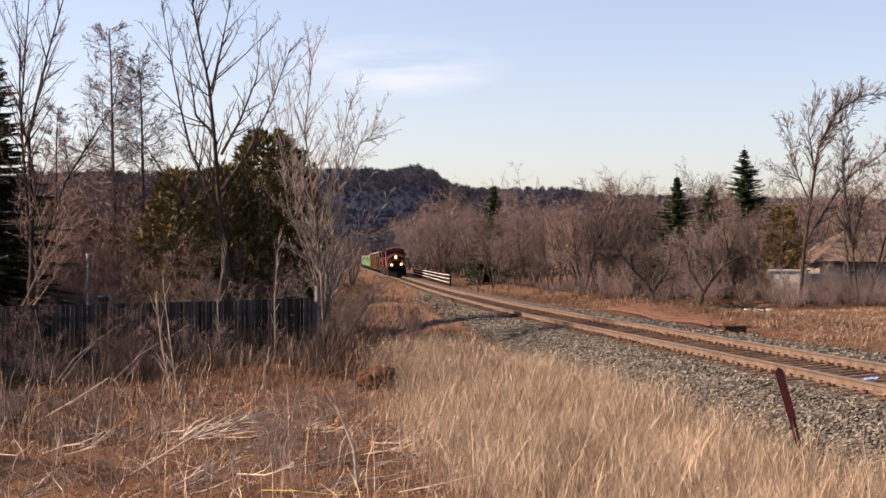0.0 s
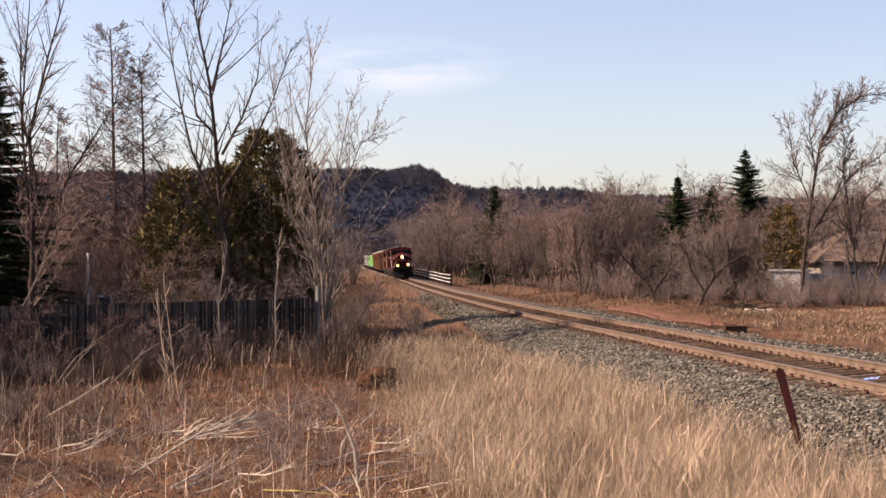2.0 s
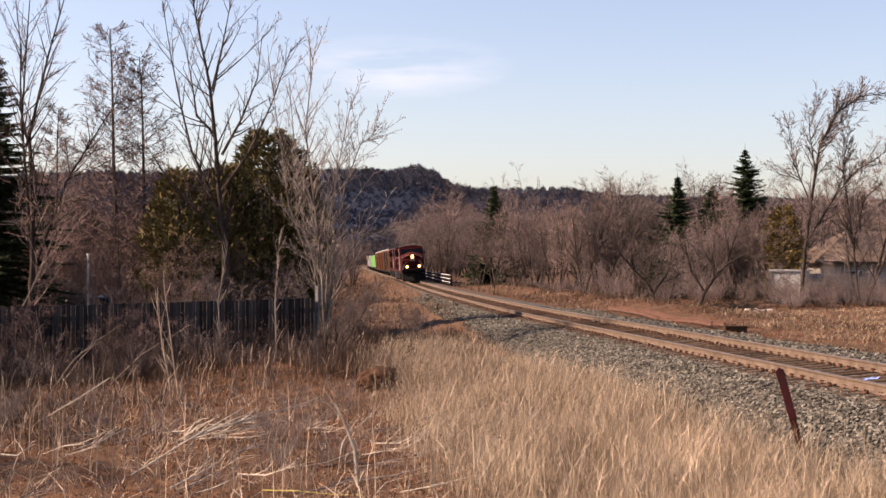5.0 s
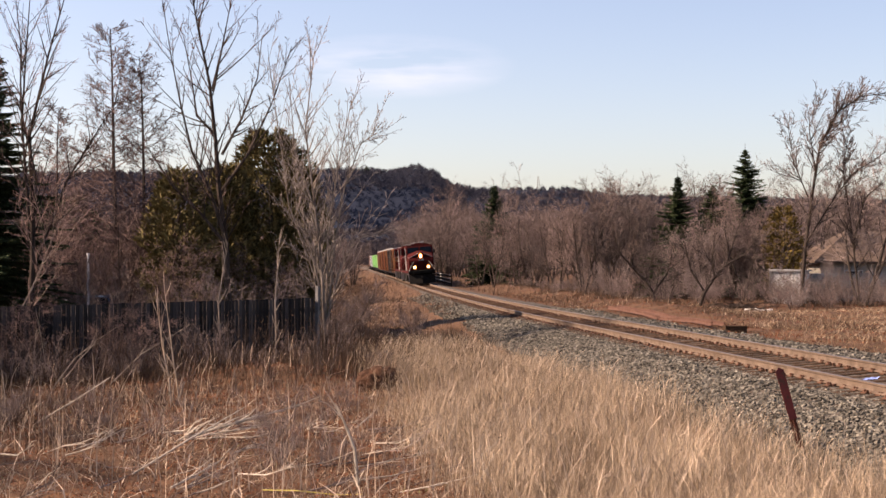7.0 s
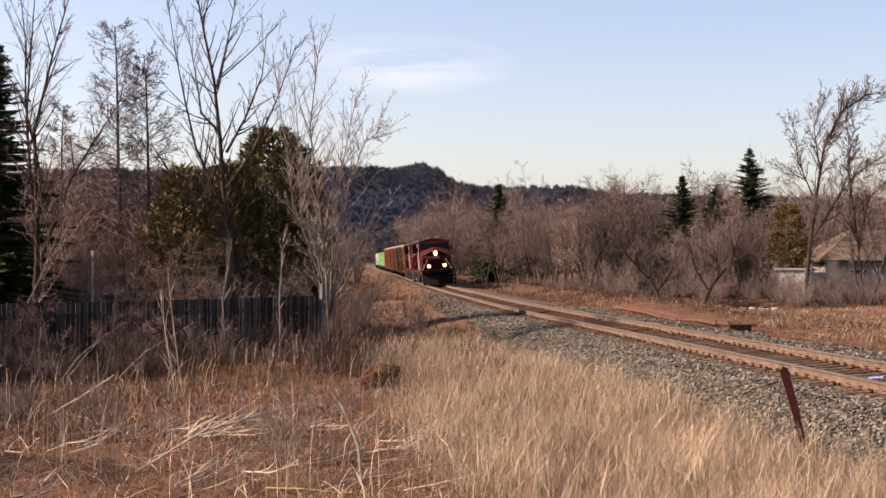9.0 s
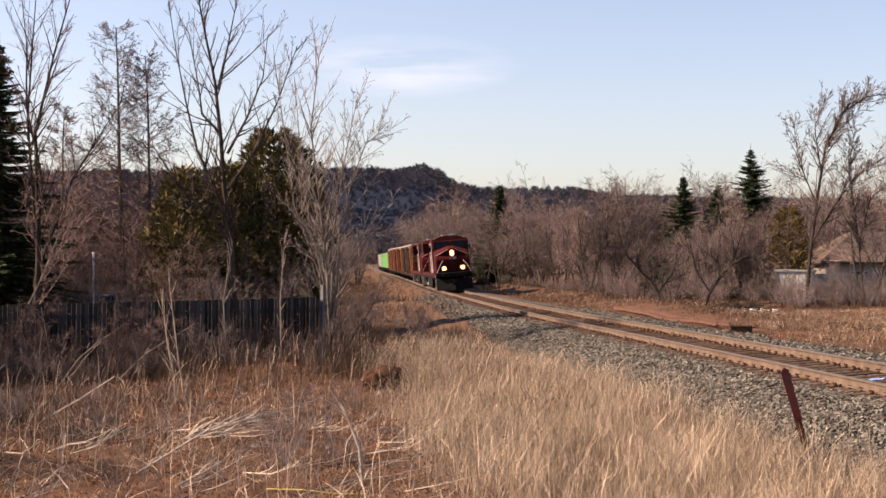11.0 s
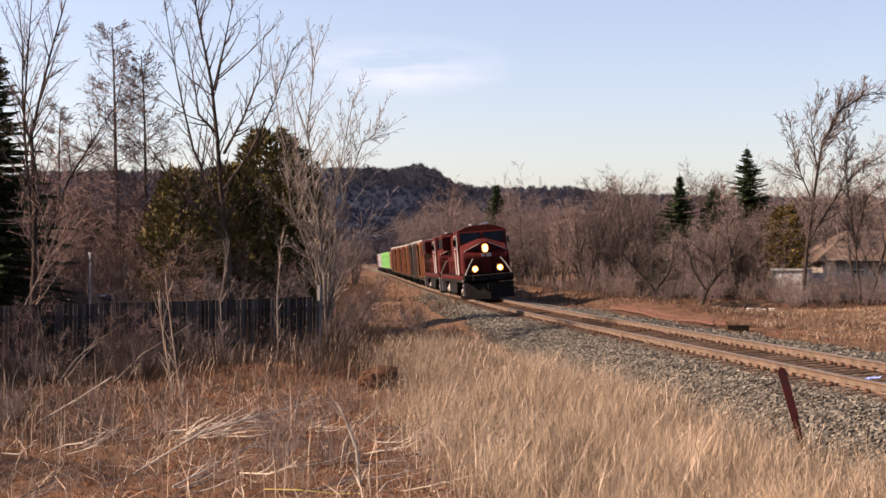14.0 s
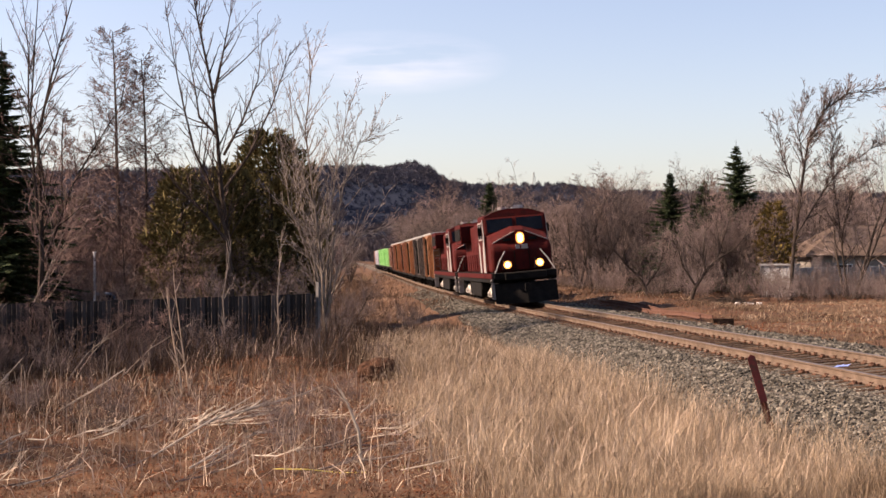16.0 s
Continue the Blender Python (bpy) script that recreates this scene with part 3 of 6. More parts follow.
def plates(s):
    for c in (0.0,):
        s.box(c - 0.18, c + 0.18, -0.10, 0.10, -0.18, -0.158, 0.005)
        for u in (-0.11, 0.11):
            for w in (-0.05, 0.06):
                s.box(c + u - 0.022, c + u + 0.022, w - 0.022, w + 0.022, -0.165, -0.118, 0.006)
        for w in (-0.17, 0.15):  # rail anchors beside the tie
            s.box(c - 0.1, c + 0.1, w, w + 0.03, -0.21, -0.14)


plate_mesh = bpy.data.meshes.new("tie_plate")
plate_mesh.from_pydata(*(lambda q: (q[0], [], q[1]))(soup(plates)))
plate_mesh.materials.append(M_PLATE)


def tie_pose(y, j=0.0):
    c = bed(y, 0)
    dx = float(track_x(y + 0.5) - track_x(y - 0.5))
    return pose(c[0], c[1], c[2], 0, -math.degrees(math.atan(CANT)), -math.degrees(math.atan(dx)) + j)


y = 12.0
far_ties = Soup()
while y < 260:
    m = tie_pose(y, rng.uniform(-1.2, 1.2)) @ pose(rng.uniform(-0.06, 0.06), 0, rng.uniform(-0.012, 0.004))
    if y < 150:
        tie = new("tie", tie_mesh)
        tie.parent, tie.matrix_basis = track, m
        if y < 110:
            for d in (-0.75, 0.75):
                pl = new("tie_plate", plate_mesh)
                pl.parent, pl.matrix_basis = tie, pose(d, 0, 0)
    else:
        far_ties.add([tuple(m @ v.co) for v in tie_mesh.vertices], [tuple(p.vertices) for p in tie_mesh.polygons])
    y += 0.533 + rng.uniform(-0.03, 0.03)
tagged(part("far_ties", far_ties.data, M_TIE, track), kind="stuff")


# ---- the train: each vehicle keeps its place behind the front ----
FRONT = [-9.0e-3, -10.324, 232.8]  # y of the front over the seconds
TRAIN = []  # thing, metres from the front to its middle, distance between its trucks


def front_s(t):
    return float(np.interp(np.polyval(FRONT, t), LINE_Y, LINE_S))


def vehicle_pose(t, mid, base):
    s = front_s(t) + mid
    a, _ = on_line(s - base / 2)
    b, _ = on_line(s + base / 2)
    c = (a + b) / 2
    fwd = a - b
    yaw = math.degrees(math.atan2(fwd[1], fwd[0]))
    pitch = -math.degrees(math.atan2(fwd[2], math.hypot(fwd[0], fwd[1])))
    lean = math.degrees(math.atan(CANT))
    # local x runs forward; the canted track lowers the vehicle's right side, towards the camera's left
    return pose(c[0], c[1], c[2] + CANT * 0.75, 0, 0, yaw) @ pose(0, 0, 0, 0, pitch, 0) @ pose(0, 0, 0, lean, 0, 0)


def truck(parent, x, axles, frame_mat, wheel_r=0.5, spread=1.9, name="truck"):
    """A bogie with side frames, springs and wheelsets."""
    n = axles
    half = spread * (n - 1) / 2
    fr = Soup()
    for s in (-1, 1):
        y0, y1 = (0.95, 1.12) if s > 0 else (-1.12, -0.95)
        out = [(x - half - 0.45, 0.40), (x - half - 0.3, 0.32), (x - half + 0.35, 0.34), (x - half + 0.5, 0.5), (x + half - 0.5, 0.5), (x + half - 0.35, 0.34),
               (x + half + 0.3, 0.32), (x + half + 0.45, 0.40), (x + half + 0.4, 0.66), (x + half - 0.5, 0.9), (x - half + 0.5, 0.9), (x - half - 0.4, 0.66)]
        fr.prism(out, y0, y1)
        for i in range(n):
            ax = x - half + spread * i
            fr.box(ax - 0.17, ax + 0.17, y1 - 0.02 if s > 0 else y0 - 0.08, y1 + 0.08 if s > 0 else y0 + 0.02, 0.35, 0.68, 0.03)
            fr.disc((ax, (y1 + 0.1) * 1 if s > 0 else y0 - 0.1, 0.5), (0, 1, 0), 0.13, 0.06, 10)
        for i in range(n - 1):
            ax = x - half + spread * (i + 0.5)
            for dx in (-0.16, 0.0, 0.16):
                fr.disc((ax + dx, (y0 + y1) / 2, 0.42), (0, 0, 1), 0.07, 0.3, 8)
    fr.box(x - 0.3, x + 0.3, -0.95, 0.95, 0.45, 0.95)
    tr = part(name, fr.data, frame_mat, parent, "cast bogie frame")
    made = []
    for i in range(n):
        ax = x - half + spread * i
        w = Soup()
        for s in (-0.75, 0.75):
            w.disc((0, s, 0), (0, 1, 0), wheel_r, 0.13, 24)
            w.disc((0, s - math.copysign(0.07, s), 0), (0, 1, 0), wheel_r + 0.025, 0.03, 24)
            for k in range(5):
                a = 2 * math.pi * k / 5
                w.disc((0.28 * math.cos(a), s + math.copysign(0.07, s), 0.28 * math.sin(a)), (0, 1, 0), 0.06, 0.02, 8)
        w.disc((0, 0, 0), (0, 1, 0), 0.09, 1.4, 10)
        ws = part("wheelset", w.data, M_BLACK, tr, "steel wheelset")
        ws.matrix_basis = pose(ax, 0, wheel_r)
        made.append(ws)
    return tr, made


WHEELS = []


def coupler(parent, x, s):
    c = Soup()
    c.box(min(x, x + s * 0.7), max(x, x + s * 0.7), -0.09, 0.09, 0.78, 0.98)
    c.box(min(x + s * 0.6, x + s * 0.85), max(x + s * 0.6, x + s * 0.85), -0.17, 0.17, 0.72, 1.05, 0.03)
    part("coupler", c.data, M_BLACK, parent, "cast steel coupler")


def locomotive(name, label, lit):
    """Six-axle freight diesel with a wide nose; local x forward, length 22.3 m."""
    ob = thing(name, pose(0, 0, 0), label, "locomotive", "freight train")
    # frame and walkway
    part("underframe", extruded([(-10.6, 1.15), (10.5, 1.15), (10.7, 1.35), (10.7, 1.62), (-10.7, 1.62), (-10.7, 1.3)], -1.53, 1.53, 0.03), M_BLACK, ob)
    for s in (-1, 1):
        sill = Soup()
        sill.box(-10.4, 10.3, min(s * 1.535, s * 1.56), max(s * 1.535, s * 1.56), 1.36, 1.60)
        part("side_sill", sill.data, M_RED, ob)
    # long hood
    part("hood", extruded([(-10.2, 1.6), (5.6, 1.6), (5.6, 4.25), (-9.9, 4.25), (-10.2, 4.0)], -0.93, 0.93, 0.10, 3), M_RED, ob)
    wing = Soup()
    wing.prism([(-10.3, 3.35), (-6.3, 3.35), (-6.1, 3.5), (-6.1, 4.35), (-6.3, 4.5), (-10.1, 4.5), (-10.3, 4.3)], -1.52, 1.52)
    rad = part("radiator_housing", wing.data, M_RED, ob)
    for s in (-1, 1):
        for i in range(9):
            g = Soup()
            g.box(-10.0 + i * 0.42, -9.65 + i * 0.42, s * 1.54 - 0.02, s * 1.54 + 0.02, 3.55, 4.25)
            part("grille", g.data, M_BLACK, rad)
        for i in range(14):
            g = Soup()
            g.box(-5.6 + i * 0.78, -4.9 + i * 0.78, s * 0.945 - 0.015, s * 0.945 + 0.015, 1.75, 3.6, 0.01)
            part("hood_door", g.data, M_RED, ob)
    ex = Soup()
    ex.box(-1.6, -0.2, -0.45, 0.45, 4.2, 4.52, 0.06)
    for i in range(3):
        ex.disc((-5 + i * 1.2, 0, 4.3), (0, 0, 1), 0.5, 0.16, 16)
    part("exhaust_and_fans", ex.data, M_BLACK, ob)
    blower = Soup()
    blower.box(2.2, 5.4, -1.5, 1.5, 3.0, 4.2, 0.05)
    part("blower_housing", blower.data, M_RED, ob)
    # cab: rear part full height, windshield raked, wide nose
    cab = part("cab", extruded([(5.4, 1.6), (8.3, 1.6), (8.3, 3.55), (8.0, 4.38), (7.8, 4.48), (5.8, 4.5), (5.4, 4.45)], -1.58, 1.58, 0.12, 3), M_RED, ob)
    roof = Soup()  # shallow arch across the cab
    ys = [-1.56, -1.4, -0.95, -0.4, 0.4, 0.95, 1.4, 1.56]
    zs = [4.30, 4.46, 4.64, 4.75, 4.75, 4.64, 4.46, 4.30]
    n = len(ys)
    rv = [(8.0 - 0.25 * (z - 4.3), y, z) for y, z in zip(ys, zs)] + [(5.38, y, z) for y, z in zip(ys, zs)]
    rf = [(k, k + 1, n + k + 1, n + k) for k in range(n - 1)] + [(n - 1, 0, n, 2 * n - 1), tuple(range(n - 1, -1, -1)), tuple(range(n, 2 * n))]
    roof.add(rv, rf)
    part("cab_roof", roof.data, M_RED, cab)
    for a, b in ((-1.38, -0.1), (0.1, 1.38)):
        g = Soup()
        g.add([(8.325, a, 3.62), (8.325, b, 3.62), (8.06, b, 4.28), (8.06, a, 4.28), (8.29, a, 3.62), (8.29, b, 3.62), (8.02, b, 4.28), (8.02, a, 4.28)],
              [(0, 1, 2, 3), (7, 6, 5, 4), (0, 4, 5, 1), (1, 5, 6, 2), (2, 6, 7, 3), (3, 7, 4, 0)])
        part("windshield", g.data, M_GLASS, cab, "dark windshield pane")
    for s in (-1, 1):
        for a, b in ((5.75, 6.6), (6.75, 7.5)):
            g = Soup()
            g.box(a, b, s * 1.585 - 0.015, s * 1.585 + 0.015, 3.35, 4.1)
            part("side_window", g.data, M_GLASS, cab, "dark side window")
            rim = Soup()
            for u0, u1, w0, w1 in ((a - 0.06, b + 0.06, 3.28, 3.35), (a - 0.06, b + 0.06, 4.1, 4.17), (a - 0.06, a, 3.35, 4.1), (b, b + 0.06, 3.35, 4.1)):
                rim.box(u0, u1, s * 1.59 - 0.02, s * 1.59 + 0.02, w0, w1)
            part("window_frame", rim.data, M_CREAM, cab)
        band = Soup()  # pale edge of the cab's front corner and the sweep on its side
        band.prism([(7.1, 1.65), (8.22, 1.65), (8.28, 3.5), (7.98, 4.3), (7.84, 4.3), (7.98, 3.4), (7.4, 2.9), (7.2, 2.2)], s * 1.588 - 0.012, s * 1.588 + 0.012)
        band.prism([(5.45, 1.65), (6.2, 1.65), (6.05, 2.9), (5.45, 3.2)], s * 1.588 - 0.012, s * 1.588 + 0.012)
        part("side_stripe", band.data, M_CREAM, cab, "pale sweep on the cab side")
    nose = part("nose", extruded([(8.25, 1.6), (10.0, 1.6), (10.05, 2.75), (9.75, 3.08), (8.3, 3.55)], -1.48, 1.48, 0.2, 4), M_RED, ob)
    door = Soup()
    door.box(10.045, 10.09, -0.34, 0.34, 1.72, 2.62, 0.015)
    part("nose_door", door.data, M_RED, nose)
    plate = Soup()
    for a, b, c0, c1 in ((-0.26, -0.05, 2.72, 2.92), (0.02, 0.34, 2.70, 2.93)):
        plate.box(9.93, 10.02, a, b, c0, c1, 0.01)
    part("emblem", plate.data, M_CREAM, nose, "worn pale emblem bars")
    # peaked cowl between the nose and the windshield; pale edges imitate caught sunlight
    cowl = Soup()
    cowl.add([(8.3, -1.47, 3.46), (8.3, 1.47, 3.46), (8.3, 0.26, 3.86), (8.3, -0.26, 3.86), (9.72, -1.36, 3.06), (9.72, 1.36, 3.06), (9.8, 0.26, 3.56), (9.8, -0.26, 3.56), (9.2, -1.3, 3.0), (9.2, 1.3, 3.0)],
             [(0, 4, 7, 3), (3, 7, 6, 2), (2, 6, 5, 1), (4, 5, 6, 7), (0, 3, 2, 1), (0, 1, 9, 8), (8, 9, 5, 4), (0, 8, 4), (1, 5, 9)])
    part("nose_cowl", cowl.data, M_RED, nose)
    for s in (-1, 1):
        edge_ = Soup()
        edge_.tube([(9.73, s * 1.35, 3.07), (9.82, s * 0.27, 3.565)], [0.026, 0.02], 6)
        part("nose_edge", edge_.data, M_CREAM, nose)
    for u in (-0.62, 0.62):  # number boards under the windshield
        nb = Soup()
        nb.box(9.76, 9.84, u - 0.2, u + 0.2, 3.12, 3.26, 0.01)
        part("number_board", nb.data, M_BLACK, nose)
    for k in range(4):  # grab irons up the nose
        gi = Soup()
        gi.tube([(10.04, 0.62, 1.85 + 0.22 * k), (10.11, 0.62, 1.85 + 0.22 * k), (10.11, 1.0, 1.85 + 0.22 * k), (10.04, 1.0, 1.85 + 0.22 * k)], [0.012] * 4, 5)
        part("grab_iron", gi.data, M_RED, nose)
    for a in (-0.36, 0.34):  # door jambs
        dj = Soup()
        dj.box(10.05, 10.10, a, a + 0.025, 1.68, 2.66)
        part("door_jamb", dj.data, M_BLACK, nose)
    # lamps
    hb = Soup()
    hb.box(9.2, 9.9, -0.25, 0.25, 2.9, 3.62, 0.04)
    house = part("headlight_housing", hb.data, M_RED, nose)
    for u in (-0.15, 0.15):
        lamp = Soup()
        lamp.disc((9.92, 0, 3.24 + 0.52 * u), (1, 0, 0), 0.115, 0.07, 18)
        if lit:
            # added glowing disc behind the lamp, imitating its halo
            bz = Soup()
            bz.disc((9.915, 0, 3.24 + 0.52 * u), (1, 0, 0), 0.20, 0.04, 20)
            part("reflector", bz.data, M_HALO, house, "warm glowing disc added for the lamp's halo")
        part("headlight", lamp.data, M_LAMP if lit else M_GLASS, house, "lit sealed-beam headlamp" if lit else "unlit headlamp")
    for u in (-0.78, 0.78):
        dl = Soup()
        dl.box(10.32, 10.55, u - 0.235, u + 0.235, 1.745, 2.215, 0.04)
        can = part("ditch_light_housing", dl.data, M_BLACK, ob)
        lamp = Soup()
        lamp.disc((10.56, u, 1.98), (1, 0, 0), 0.12, 0.06, 18)
        if lit:
            # added glowing disc, the ditch lamp's halo
            bz = Soup()
            bz.disc((10.555, u, 1.98), (1, 0, 0), 0.195, 0.04, 20)
            part("reflector", bz.data, M_HALO, can, "warm glowing disc added for the lamp's halo")
        part("ditch_light", lamp.data, M_LAMP if lit else M_GLASS, can, "lit ditch lamp" if lit else "unlit lamp")
    # front platform, anticlimber, plow, steps, hoses
    part("front_platform", bevelled(10.0, 10.95, -1.5, 1.5, 1.3, 1.62, 0.04), M_BLACK, ob)
    part("anticlimber", bevelled(10.9, 11.12, -1.0, 1.0, 1.25, 1.6, 0.04), M_BLACK, ob)
    pl = Soup()
    pl.add([(10.7, -1.5, 1.1), (11.05, 0, 1.1), (10.7, 1.5, 1.1), (10.85, -1.5, 0.14), (11.4, 0, 0.12), (10.85, 1.5, 0.14),
            (10.62, -1.5, 1.1), (10.95, 0, 1.1), (10.62, 1.5, 1.1), (10.77, -1.5, 0.14), (11.3, 0, 0.12), (10.77, 1.5, 0.14)],
           [(0, 3, 4, 1), (1, 4, 5, 2), (6, 7, 10, 9), (7, 8, 11, 10), (0, 1, 7, 6), (1, 2, 8, 7), (3, 9, 10, 4), (4, 10, 11, 5), (0, 6, 9, 3), (2, 5, 11, 8)])
    part("snow_plow", pl.data, M_BLACK, ob, "blackened steel pilot plow")
    for x in (9.85, -10.4):
        for s in (-1, 1):
            for k in range(4):
                st = Soup()
                st.box(x - 0.3, x + 0.3, min(s * 1.25, s * 1.55), max(s * 1.25, s * 1.55), 0.38 + 0.3 * k, 0.42 + 0.3 * k)
                part("step", st.data, M_CREAM, ob, "dusty pale step edge")
            for e in (-0.335, 0.305):
                st = Soup()
                st.box(x + e, x + e + 0.03, min(s * 1.25, s * 1.55), max(s * 1.25, s * 1.55), 0.35, 1.4)
                part("step_side", st.data, M_CREAM, ob)
    for s in (-1, 1):
        hr = Soup()
        for k in range(13):
            x = -9.9 + 1.25 * k
            hr.tube([(x, s * 1.48, 1.6), (x, s * 1.48, 2.6)], [0.022, 0.022], 5)
        hr.tube([(-10.0, s * 1.48, 2.6), (5.2, s * 1.48, 2.6)], [0.02, 0.02], 5)
        part("handrail", hr.data, M_RED, ob)
        fr = Soup()
        fr.tube([(10.86, s * 1.44, 1.62), (10.62, s * 1.15, 2.2), (10.4, s * 0.86, 2.62)], [0.03] * 3, 6)
        part("front_handrail", fr.data, M_CREAM, ob, "dusty pale handrail")
        mir = Soup()
        mir.box(7.5, 7.56, s * 1.7 - 0.1, s * 1.7 + 0.1, 3.5, 3.9)
        part("mirror", mir.data, M_BLACK, cab)
    tank = part("fuel_tank", extruded([(-3.2, 1.2), (3.2, 1.2), (3.3, 0.7), (2.9, 0.35), (-2.9, 0.35), (-3.3, 0.7)], -1.45, 1.45, 0.08, 3), M_BLACK, ob)
    horn = Soup()
    for k, ln in ((-0.15, 0.45), (0.0, 0.6), (0.15, 0.38)):
        horn.tube([(5.8, k + 0.5, 4.86), (5.8 + ln * 0.7, k + 0.5, 4.86), (5.8 + ln, k + 0.5, 4.88)], [0.025, 0.03, 0.09], 8)
    horn.tube([(5.85, 0.3, 4.75), (5.85, 0.3, 4.84), (5.85, 0.7, 4.84)], [0.03] * 3, 6)
    part("horn", horn.data, M_STEELB, ob, "bright air horn cluster")
    ant = Soup()
    ant.disc((6.7, -0.4, 4.82), (0, 0, 1), 0.22, 0.12, 12)
    part("antenna_dome", ant.data, M_CREAM, ob, "pale antenna dome")
    ant = Soup()
    ant.box(6.2, 6.7, 0.1, 0.5, 4.74, 4.86, 0.03)
    part("antenna_box", ant.data, M_CREAM, ob, "pale flat antenna box")
    ant = Soup()
    ant.tube([(7.0, -0.9, 4.7), (7.0, -0.9, 5.05)], [0.012, 0.012], 5)
    part("antenna_rod", ant.data, M_CREAM, ob)
    for x in (6.6, -6.6):
        tr, ws = truck(ob, x, 3, M_TRUCK, 0.53, 2.0)
        if lit and x > 0:
            WHEELS.extend((w, 0.53) for w in ws)
    coupler(ob, 10.9, 1)
    coupler(ob, -10.7, -1)
    return ob


def boxcar(name, label, mat_, length=15.6, ribs=13, height=4.65):
    ob = thing(name, pose(0, 0, 0), label, "boxcar", "freight train")
    h = length / 2
    part("body", bevelled(-h, h, -1.48, 1.48, 1.05, height - 0.15, 0.04), mat_, ob)
    part("roof", extruded([(-h - 0.03, height - 0.16), (h + 0.03, height - 0.16), (h + 0.03, height), (-h - 0.03, height)], -1.5, 1.5, 0.03), M_GALV, ob, "dull galvanised roof")
    for s in (-1, 1):
        for k in range(ribs):
            x = -h + 0.25 + (length - 0.5) * k / (ribs - 1)
            if abs(x) < 1.5:
                continue
            r = Soup()
            r.box(x - 0.07, x + 0.07, min(s * 1.48, s * 1.55), max(s * 1.48, s * 1.55), 1.0, height - 0.2, 0.0)
            part("rib", r.data, mat_, ob)
        dr = Soup()
        dr.box(-1.55, 1.55, min(s * 1.5, s * 1.58), max(s * 1.5, s * 1.58), 1.15, height - 0.35, 0.01)
        door = part("sliding_door", dr.data, mat_, ob)
        bars = Soup()
        for x in (-1.0, -0.35, 0.35, 1.0):
            bars.tube([(x, s * 1.61, 1.2), (x, s * 1.61, height - 0.4)], [0.025, 0.025], 5)
        part("lock_bar", bars.data, M_BLACK, door)
        sl = Soup()
        sl.box(-h, h, min(s * 1.4, s * 1.5), max(s * 1.4, s * 1.5), 0.82, 1.06)
        part("side_sill", sl.data, M_BLACK, ob)
    for s in (-1, 1):
        e = Soup()
        for k in range(8):
            e.box(min(s * h, s * (h + 0.06)), max(s * h, s * (h + 0.06)), -1.35, 1.35, 1.3 + 0.38 * k, 1.45 + 0.38 * k)
        part("end_corrugation", e.data, mat_, ob)
        lad = Soup()
        for k in range(8):
            lad.tube([(s * (h + 0.1), -1.4, 1.1 + 0.42 * k), (s * (h + 0.1), -0.95, 1.1 + 0.42 * k)], [0.015, 0.015], 5)
        lad.tube([(s * (h + 0.1), -1.4, 1.0), (s * (h + 0.1), -1.4, height)], [0.015, 0.015], 5)
        lad.tube([(s * (h + 0.1), -0.95, 1.0), (s * (h + 0.1), -0.95, height)], [0.015, 0.015], 5)
        part("ladder", lad.data, M_STEELB, ob)
        truck(ob, s * (h - 2.0), 2, M_BLACK, 0.42, 1.7)
        coupler(ob, s * h, s)
    return ob


def container_car(name, label, boxes, length=17.0):
    ob = thing(name, pose(0, 0, 0), label, "container wagon", "freight train")
    h = length / 2
    part("deck", extruded([(-h, 0.95), (h, 0.95), (h, 1.2), (-h, 1.2)], -1.3, 1.3, 0.03), M_BLACK, ob)
    for x0, x1, mat_ in boxes:
        c = part("container", bevelled(x0, x1, -1.22, 1.22, 1.22, 4.1, 0.03), mat_, ob, "ribbed steel shipping container")
        for s in (-1, 1):
            r = Soup()
            n = int((x1 - x0) / 0.3)
            for k in range(n):
                r.box(x0 + 0.15 + 0.3 * k, x0 + 0.27 + 0.3 * k, min(s * 1.22, s * 1.25), max(s * 1.22, s * 1.25), 1.35, 3.98)
            part("corrugation", r.data, mat_, c)
    for s in (-1, 1):
        truck(ob, s * (h - 1.6), 2, M_BLACK, 0.42, 1.7)
        coupler(ob, s * h, s)
    return ob


lead = locomotive("lead_locomotive", "dark red diesel locomotive with three lit headlamps", True)
TRAIN.append((lead, 11.3, 13.2))
second = locomotive("trailing_locomotive", "dark red diesel locomotive coupled behind the leader, lamps unlit", False)
TRAIN.append((second, 34.0, 13.2))
behind = 45.8
for label, mat_, ln in (("short yellow-orange boxcar behind the locomotives", M_ORANGE, 10.6), ("grimy dark brown boxcar with ribbed sides", M_DARKC, 15.6),
                        ("weathered orange boxcar with ribbed sides", M_ORANGE, 15.6), ("rusty orange boxcar with ribbed sides", M_RUST, 15.6),
                        ("weathered orange boxcar with ribbed sides", M_ORANGE, 15.6), ("faded red-brown boxcar with ribbed sides", M_BROWN, 12.0)):
    car = boxcar("boxcar", label, mat_, ln, 13 if ln > 12 else 9)
    TRAIN.append((car, behind + ln / 2, ln - 4.0))
    behind += ln + 1.3
